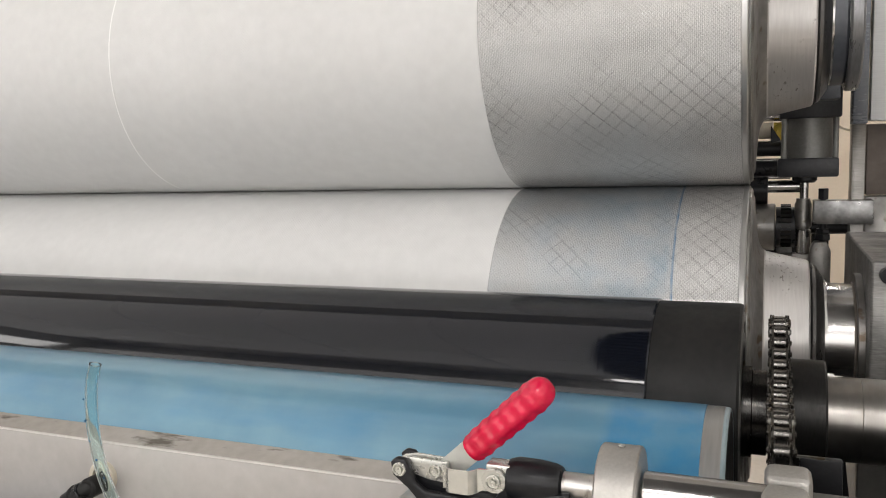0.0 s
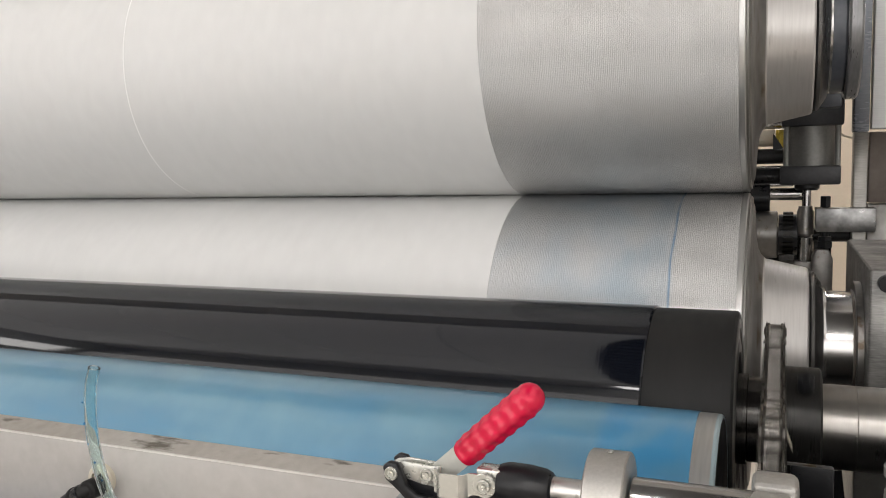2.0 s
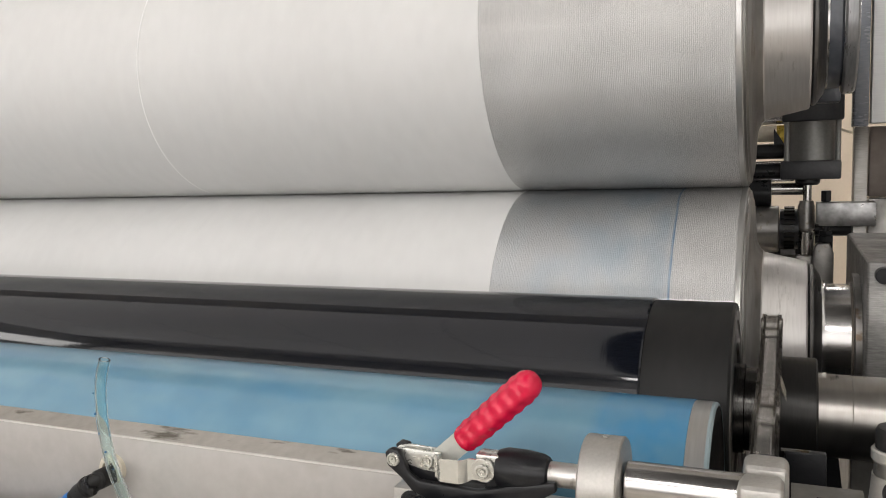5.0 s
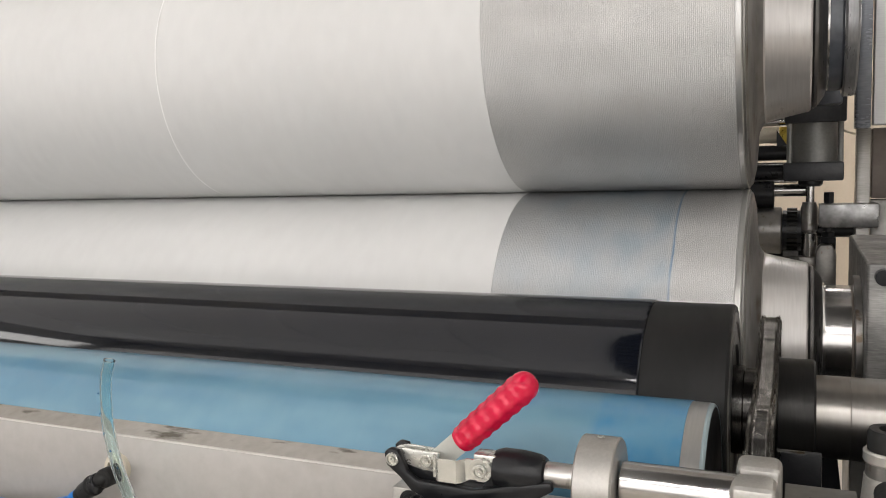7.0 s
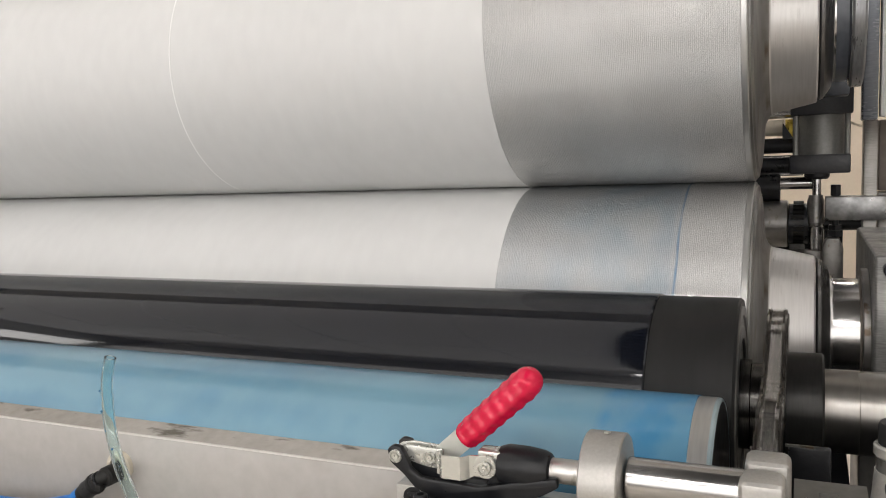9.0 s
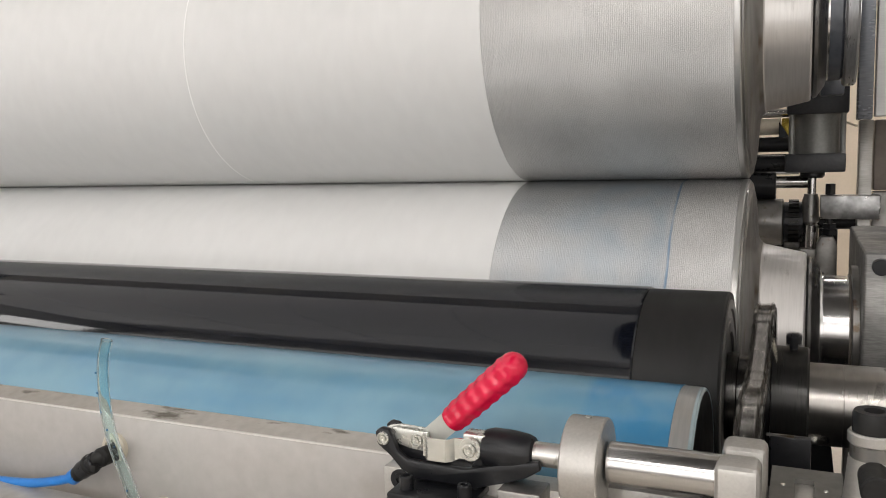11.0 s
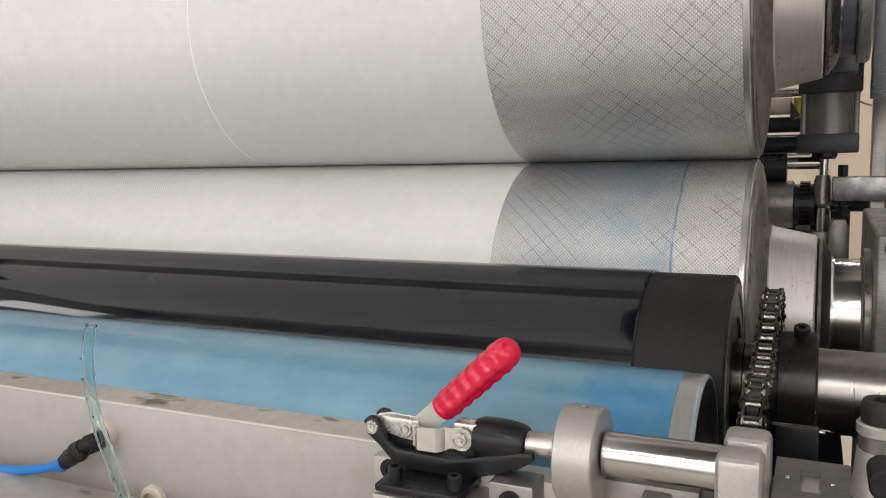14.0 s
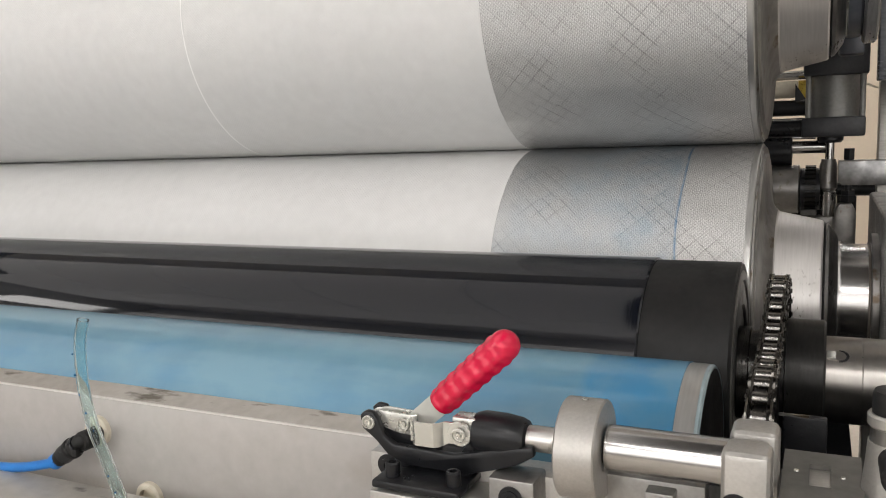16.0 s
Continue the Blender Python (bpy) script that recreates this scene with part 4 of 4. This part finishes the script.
bm = prism([(0.04, 0.7), (0.04, 0.93), (0.1148, 0.93), (0.1181, 0.9016), (0.1254, 0.839), (0.138, 0.72), (0.138, 0.7)], -0.32, -0.28, 0.001)
part("case_back", bm, BLACK_PAINT, gear_case)
part("stay", box(0.1595, -0.29, 0.83, 0.05, 0.03, 0.25, 0.002), COVER_GREY, gear_case)

post = empty("knob_post", pose(0.1335, -0.75, -0.009), "turned steel post with a black knob", "post")
for rows, mat, name, label in (
        ([(0.84, 0.0225), (0.96, 0.0225), (0.985, 0.0205), (1.015, 0.0175), (1.033, 0.016)], ALU, "post", ""),
        ([(1.033, 0.0152), (1.043, 0.0152)], GREY_STEEL, "collar", "dark grey collar"),
        ([(1.043, 0.0158), (1.0445, 0.0168), (1.0505, 0.0168), (1.052, 0.0155)], ALU, "bright_ring", "bright steel ring"),
        ([(1.052, 0.0142), (1.064, 0.0142), (1.067, 0.013), (1.067, 0.007), (1.06, 0.006)], BLACK_RUBBER, "knob", "black round knob")):
    bm = lathe(rows, 48)
    bm.transform(Matrix.Rotation(-math.pi / 2, 4, "Y"))
    part(name, bm, mat, post, label)
part("clamp_screw", cylinder((0.0, -0.046, 1.024), (0.0, -0.012, 1.024), 0.0105, 28, 0.0015), BLACK_RUBBER, post, "black clamping screw")

# ---- frame and bearings beside the rolls ----
lower_bearing = empty("lower_bearing_block", pose(0, 0, 0), "brushed steel bearing block of the lower roll", "bearing")
part("housing", box(0.27, 0.0825, 0.928, 0.218, 0.435, 0.345, 0.006, 3), MILLED, lower_bearing)
part("cap_bolt", cylinder((0.181, -0.152, 1.082), (0.181, -0.13, 1.082), 0.011, 24, 0.001), BLACK_PAINT, lower_bearing)
for x0, x1, r0, r1, mat, name in ((0.151, 0.161, 0.0885, 0.104, GREY_STEEL, "seal_ring"), (0.1475, 0.151, 0.0878, 0.0905, RUSTY, "rust_ring")):
    bm = ring(x0, x1, r0, r1, 64, 0.0008)
    bm.transform(Matrix.Translation((0, 0, NIP_Z - R_ROLL)))
    part(name, bm, mat, lower_bearing)

upper_bearing = empty("upper_bearing_block", pose(0, 0, 0), "dark painted bearing block of the upper roll", "bearing")
for x0, x1, r0, r1, mat, name in ((0.1085, 0.13, 0.0878, 0.093, BLUE_BLACK, "cover_ring"), (0.1305, 0.1488, 0.02, 0.1025, GUNMETAL, "clamp_ring")):
    bm = ring(x0, x1, r0, r1, 72, 0.003)
    bm.transform(Matrix.Translation((0, 0, NIP_Z + R_ROLL)))
    part(name, bm, mat, upper_bearing)
part("carrier", box(0.13, 0.2, 1.5, 0.05, 0.2, 0.24, 0.006), BLUE_BLACK, upper_bearing)
part("lug", box(0.124, 0.27, 1.362, 0.04, 0.05, 0.044, 0.004), BLUE_BLACK, upper_bearing)
# pale bar in place of the bright wall seen through a gap
part("pale_gap_bar", cylinder((0.112, 0.24, 1.384), (0.13, 0.24, 1.384), 0.008, 20, 0.001), ZINC, upper_bearing)

side_frame = empty("side_frame", pose(0, 0, 0), "heavy steel side frame of the machine", "frame")
part("dark_column", box(0.1805, 0.33, 1.746, 0.025, 0.06, 0.9, 0.003), COLUMN_BLUE, side_frame, "blue-black painted column")
part("face_plate", box(0.3465, 0.32, 1.746, 0.3, 0.04, 0.89, 0.003), BRIGHT_PLATE, side_frame, "bright pale plate")
part("light_column", box(0.192, 0.47, 0.66, 0.025, 0.05, 1.28, 0.002), BRUSHED_UP, side_frame)
part("brown_column", box(0.354, 0.50, 1.229, 0.29, 0.05, 0.142, 0.003), RUSTY, side_frame, "brown primed plate")
part("grey_column", box(0.354, 0.505, 0.585, 0.29, 0.05, 1.14, 0.003), GREY_STEEL, side_frame)
part("cross_block", box(0.165, 0.435, 1.1275, 0.107, 0.05, 0.047, 0.002), MACHINED, side_frame, "milled steel cross block")
part("foot", box(0.32, 0.2, 0.4, 0.3, 0.7, 0.78, 0.01), BLUE_BLACK, side_frame)
# two unseen black plates, added so the shaft's lower half reflects dark
part("guard", box(0.33, -0.705, 0.86, 0.5, 0.01, 0.23, 0.002), BLACK_PAINT, side_frame, "unseen black plate that darkens reflections on the shaft")
part("shaft_shade_tray", box(0.24, -0.43, 0.75, 0.9, 0.56, 0.016, 0.003), BLACK_PAINT, side_frame, "unseen black tray that darkens the underside of the shafts")
far_frame = empty("far_side_frame", pose(LEFT - 0.3, 0, 0), "far steel side frame that carries the rolls", "frame")
part("plate", box(0.05, -0.2, 1.0, 0.2, 1.2, 2.0, 0.01), BLUE_BLACK, far_frame)

jack = empty("air_cylinder", pose(0, 0.47, 0), "black and silver pneumatic cylinder", "cylinder")
part("top_cap", box(0.1025, 0, 1.352, 0.114, 0.11, 0.075, 0.004), CAP_BLACK, jack)
part("mount_ear", box(0.118, 0.0, 1.398, 0.03, 0.06, 0.05, 0.003), CAP_BLACK, jack)
bm = lathe([(1.235, 0.044), (1.315, 0.044)], 48)
bm.transform(Matrix.Translation((0.1025, 0, 0)) @ Matrix.Rotation(-math.pi / 2, 4, "Y"))
part("barrel", bm, ALU_DARK, jack, "grey aluminium barrel")
for x in (-0.047, 0.047):
    for y in (-0.045, 0.045):
        part("tie_rod", cylinder((0.1025 + x, y, 1.23), (0.1025 + x, y, 1.32), 0.0055, 16), ALU_DARK, jack)
part("bottom_cap", box(0.1, 0, 1.2165, 0.112, 0.11, 0.038, 0.004), CAP_BLACK, jack)
bm = lathe([(1.185, 0.02), (1.19, 0.024), (1.2, 0.024)], 32)
bm.transform(Matrix.Translation((0.096, 0, 0)) @ Matrix.Rotation(-math.pi / 2, 4, "Y"))
part("nose", bm, BLACK_PAINT, jack)
part("piston_rod", cylinder((0.096, 0, 1.15), (0.096, 0, 1.19), 0.0085, 20), CHROME, jack)
bm = lathe([(1.09, 0.013), (1.095, 0.017), (1.14, 0.0165), (1.148, 0.0135), (1.152, 0.0135)], 24)
bm.transform(Matrix.Translation((0.0945, 0, 0)) @ Matrix.Rotation(-math.pi / 2, 4, "Y"))
part("rod_end", bm, GREY_STEEL, jack)
part("eye", cylinder((0.0965, -0.004, 1.035), (0.0965, -0.004, 1.092), 0.0145, 28, 0.005), CHROME, jack)
part("fork", box(0.094, 0.0, 1.022, 0.04, 0.03, 0.034, 0.004), GREY_STEEL, jack)

arm = empty("lever_arm", pose(0, 0, 0), "grey forged lever arm with adjusting bolt", "lever")
part("arm", prism([(0.102, 0.9), (0.105, 0.985), (0.107, 1.055), (0.115, 1.068), (0.137, 1.068), (0.145, 1.05), (0.145, 0.99), (0.152, 0.9)], 0.41, 0.45, 0.003), GREY_STEEL, arm)
part("bolt_shank", cylinder((0.13, 0.435, 1.06), (0.13, 0.435, 1.165), 0.0065, 16), BLACK_PAINT, arm)
for z0, z1, r in ((1.152, 1.174, 0.0105), (1.083, 1.093, 0.0135), (1.07, 1.083, 0.0155)):
    part("nut", cylinder((0.13, 0.435, z0), (0.13, 0.435, z1), r, 6, 0.001), BLACK_PAINT, arm)

# shafts and gears seen between the rolls and the cylinder
back_shafts = empty("back_shafts", pose(0, 0.5, 0), "bank of steel and dark shafts behind the rolls", "shafts")
for name, z, r, x1, mat in (("shaft", 1.322, 0.009, 0.06, CHROME), ("white_shaft", 1.294, 0.017, 0.033, IVORY), ("dark_shaft", 1.256, 0.016, 0.05, BLACK_PAINT), ("shaft", 1.232, 0.0035, 0.06, CHROME),
                            ("dark_shaft", 1.214, 0.0165, 0.05, BLACK_PAINT), ("dark_roller", 1.168, 0.029, 0.026, BLACK_PAINT), ("shaft", 1.176, 0.013, 0.09, CHROME), ("rail", 1.196, 0.004, 0.07, CHROME)):
    part(name, cylinder((-0.35, 0, z), (x1, 0, z), r, 28, 0.001), mat, back_shafts)
part("yellow_tag", prism([(0.035, 1.272), (0.035, 1.31), (0.058, 1.31), (0.058, 1.272)], -0.028, -0.02, 0.001), BRASS, back_shafts, "yellow brass fitting")
part("yellow_tag_foot", prism([(0.030, 1.268), (0.030, 1.304), (0.05, 1.272)], -0.034, -0.03), BLACK_PAINT, back_shafts)

gear_stack = empty("gear_stack", pose(0, 0.5, 1.09), "grey steel sleeve beside a black toothed gear", "gear")
part("sleeve", lathe([(-0.12, 0.05), (0.04, 0.05), (0.042, 0.047), (0.042, 0.02)], 48), GREY_STEEL, gear_stack)
bm = bmesh.new()
for k in range(26):
    own = box(0, 0, 0.0445, 0.02, 0.006, 0.008)
    own.transform(Matrix.Translation((0.062, 0, 0)) @ Matrix.Rotation(TAU * k / 26, 4, "X"))
    merge(bm, own)
part("gear_teeth", bm, SOOT, gear_stack)
part("gear_body", lathe([(0.043, 0.043), (0.08, 0.043)], 40), BLACK_PAINT, gear_stack)
part("axle", cylinder((0.08, 0, 0), (0.18, 0, 0), 0.014, 20), BLACK_PAINT, gear_stack)
part("nut", cylinder((0.045, -0.03, -0.05), (0.075, -0.03, -0.05), 0.012, 6, 0.001), DARK_STEEL, gear_stack)
wire = part("signal_wire", sweep([(0.16, 0.55, 1.3), (0.185, 0.6, 1.292), (0.22, 0.65, 1.295), (0.26, 0.7, 1.3)], 0.0025, 8), IVORY)
tagged(wire, "thin pale signal wire behind the frame", "wire")
back_beam = part("back_beam", box(-1.1, 0.62, 1.02, 2.5, 0.1, 0.14, 0.004), BLACK_PAINT)
tagged(back_beam, "black painted beam behind the rolls", "beam")
# hidden plate added to keep the line between the rolls dark
nip_light_block = part("nip_light_block", box(-1.17, 0.3, 1.2, 2.2, 0.012, 0.2, 0.002), BLACK_PAINT)
tagged(nip_light_block, "unseen black plate blocking light through the gap between the rolls", "guard")
lower_beam = part("lower_beam", box(-1.0, 0.3, 0.3, 2.4, 0.2, 0.2, 0.006), BLUE_BLACK)
tagged(lower_beam, "dark painted lower beam of the machine", "beam")


# ---- what moves ----
# the turn of the black roll's hub screw from upright, in degrees: start up, steady run, slow down
TURN = [(0, -139), (0.2, -108), (0.4, -79), (0.6, -51), (0.8, -16), (0.9, 8), (1.0, 45), (1.2, 150), (1.4, 270), (1.6, 398), (1.8, 572), (2.0, 757),
        (2.3, 1072), (2.6, 1390), (3.0, 1795), (3.4, 2192), (4.0, 2805), (6.5, 5385), (7.5, 6465), (8.5, 7545), (9.0, 8085), (11.3, 10385),
        (11.4, 10490), (11.6, 10708), (11.8, 10914), (12.0, 11092), (12.2, 11208), (12.4, 11315), (12.5, 11360), (12.6, 11398), (12.7, 11427), (12.8, 11449),
        (13.0, 11468), (13.2, 11478), (13.4, 11490), (13.6, 11503), (13.8, 11520), (14.0, 11539), (14.5, 11592), (15.0, 11656), (15.5, 11724), (16.0, 11795), (16.5, 11866)]


def motions():
    fine = np.interp(np.arange(-6, 1000) / 60, *zip((-0.2, -170), *TURN))
    fine = np.convolve(fine, [0.1, 0.25, 0.3, 0.25, 0.1], "same")
    keys = [(k / 60, float(fine[k + 6])) for k in range(0, 961, 2)]
    for ob, home, rate in ((upper_roll, (0, 0, NIP_Z + R_ROLL), 0.538), (lower_roll, (0, 0, NIP_Z - R_ROLL), -0.538),
                           (black_roll, (0, BLACK_Y, BLACK_Z), 1.0), (blue_roll, (0, BLUE_Y, BLUE_Z), 0.38), (lower_sprocket, (0, BLUE_Y, BLUE_Z), 1.0)):
        walk(ob, [(t, pose(*home, a * rate)) for t, a in keys])
    walk(thread, [(t, pose(x, 0, 0)) for t, x in ((0, -1.045), (1.5, -1.03), (4, -1.015), (8.2, -0.965), (12.5, -0.907), (16, -0.898))])
    for k, link in enumerate(links):
        walk(link, [(t, link_pose(k * PITCH + radians(a) * R_PITCH)) for t, a in keys])


motions()
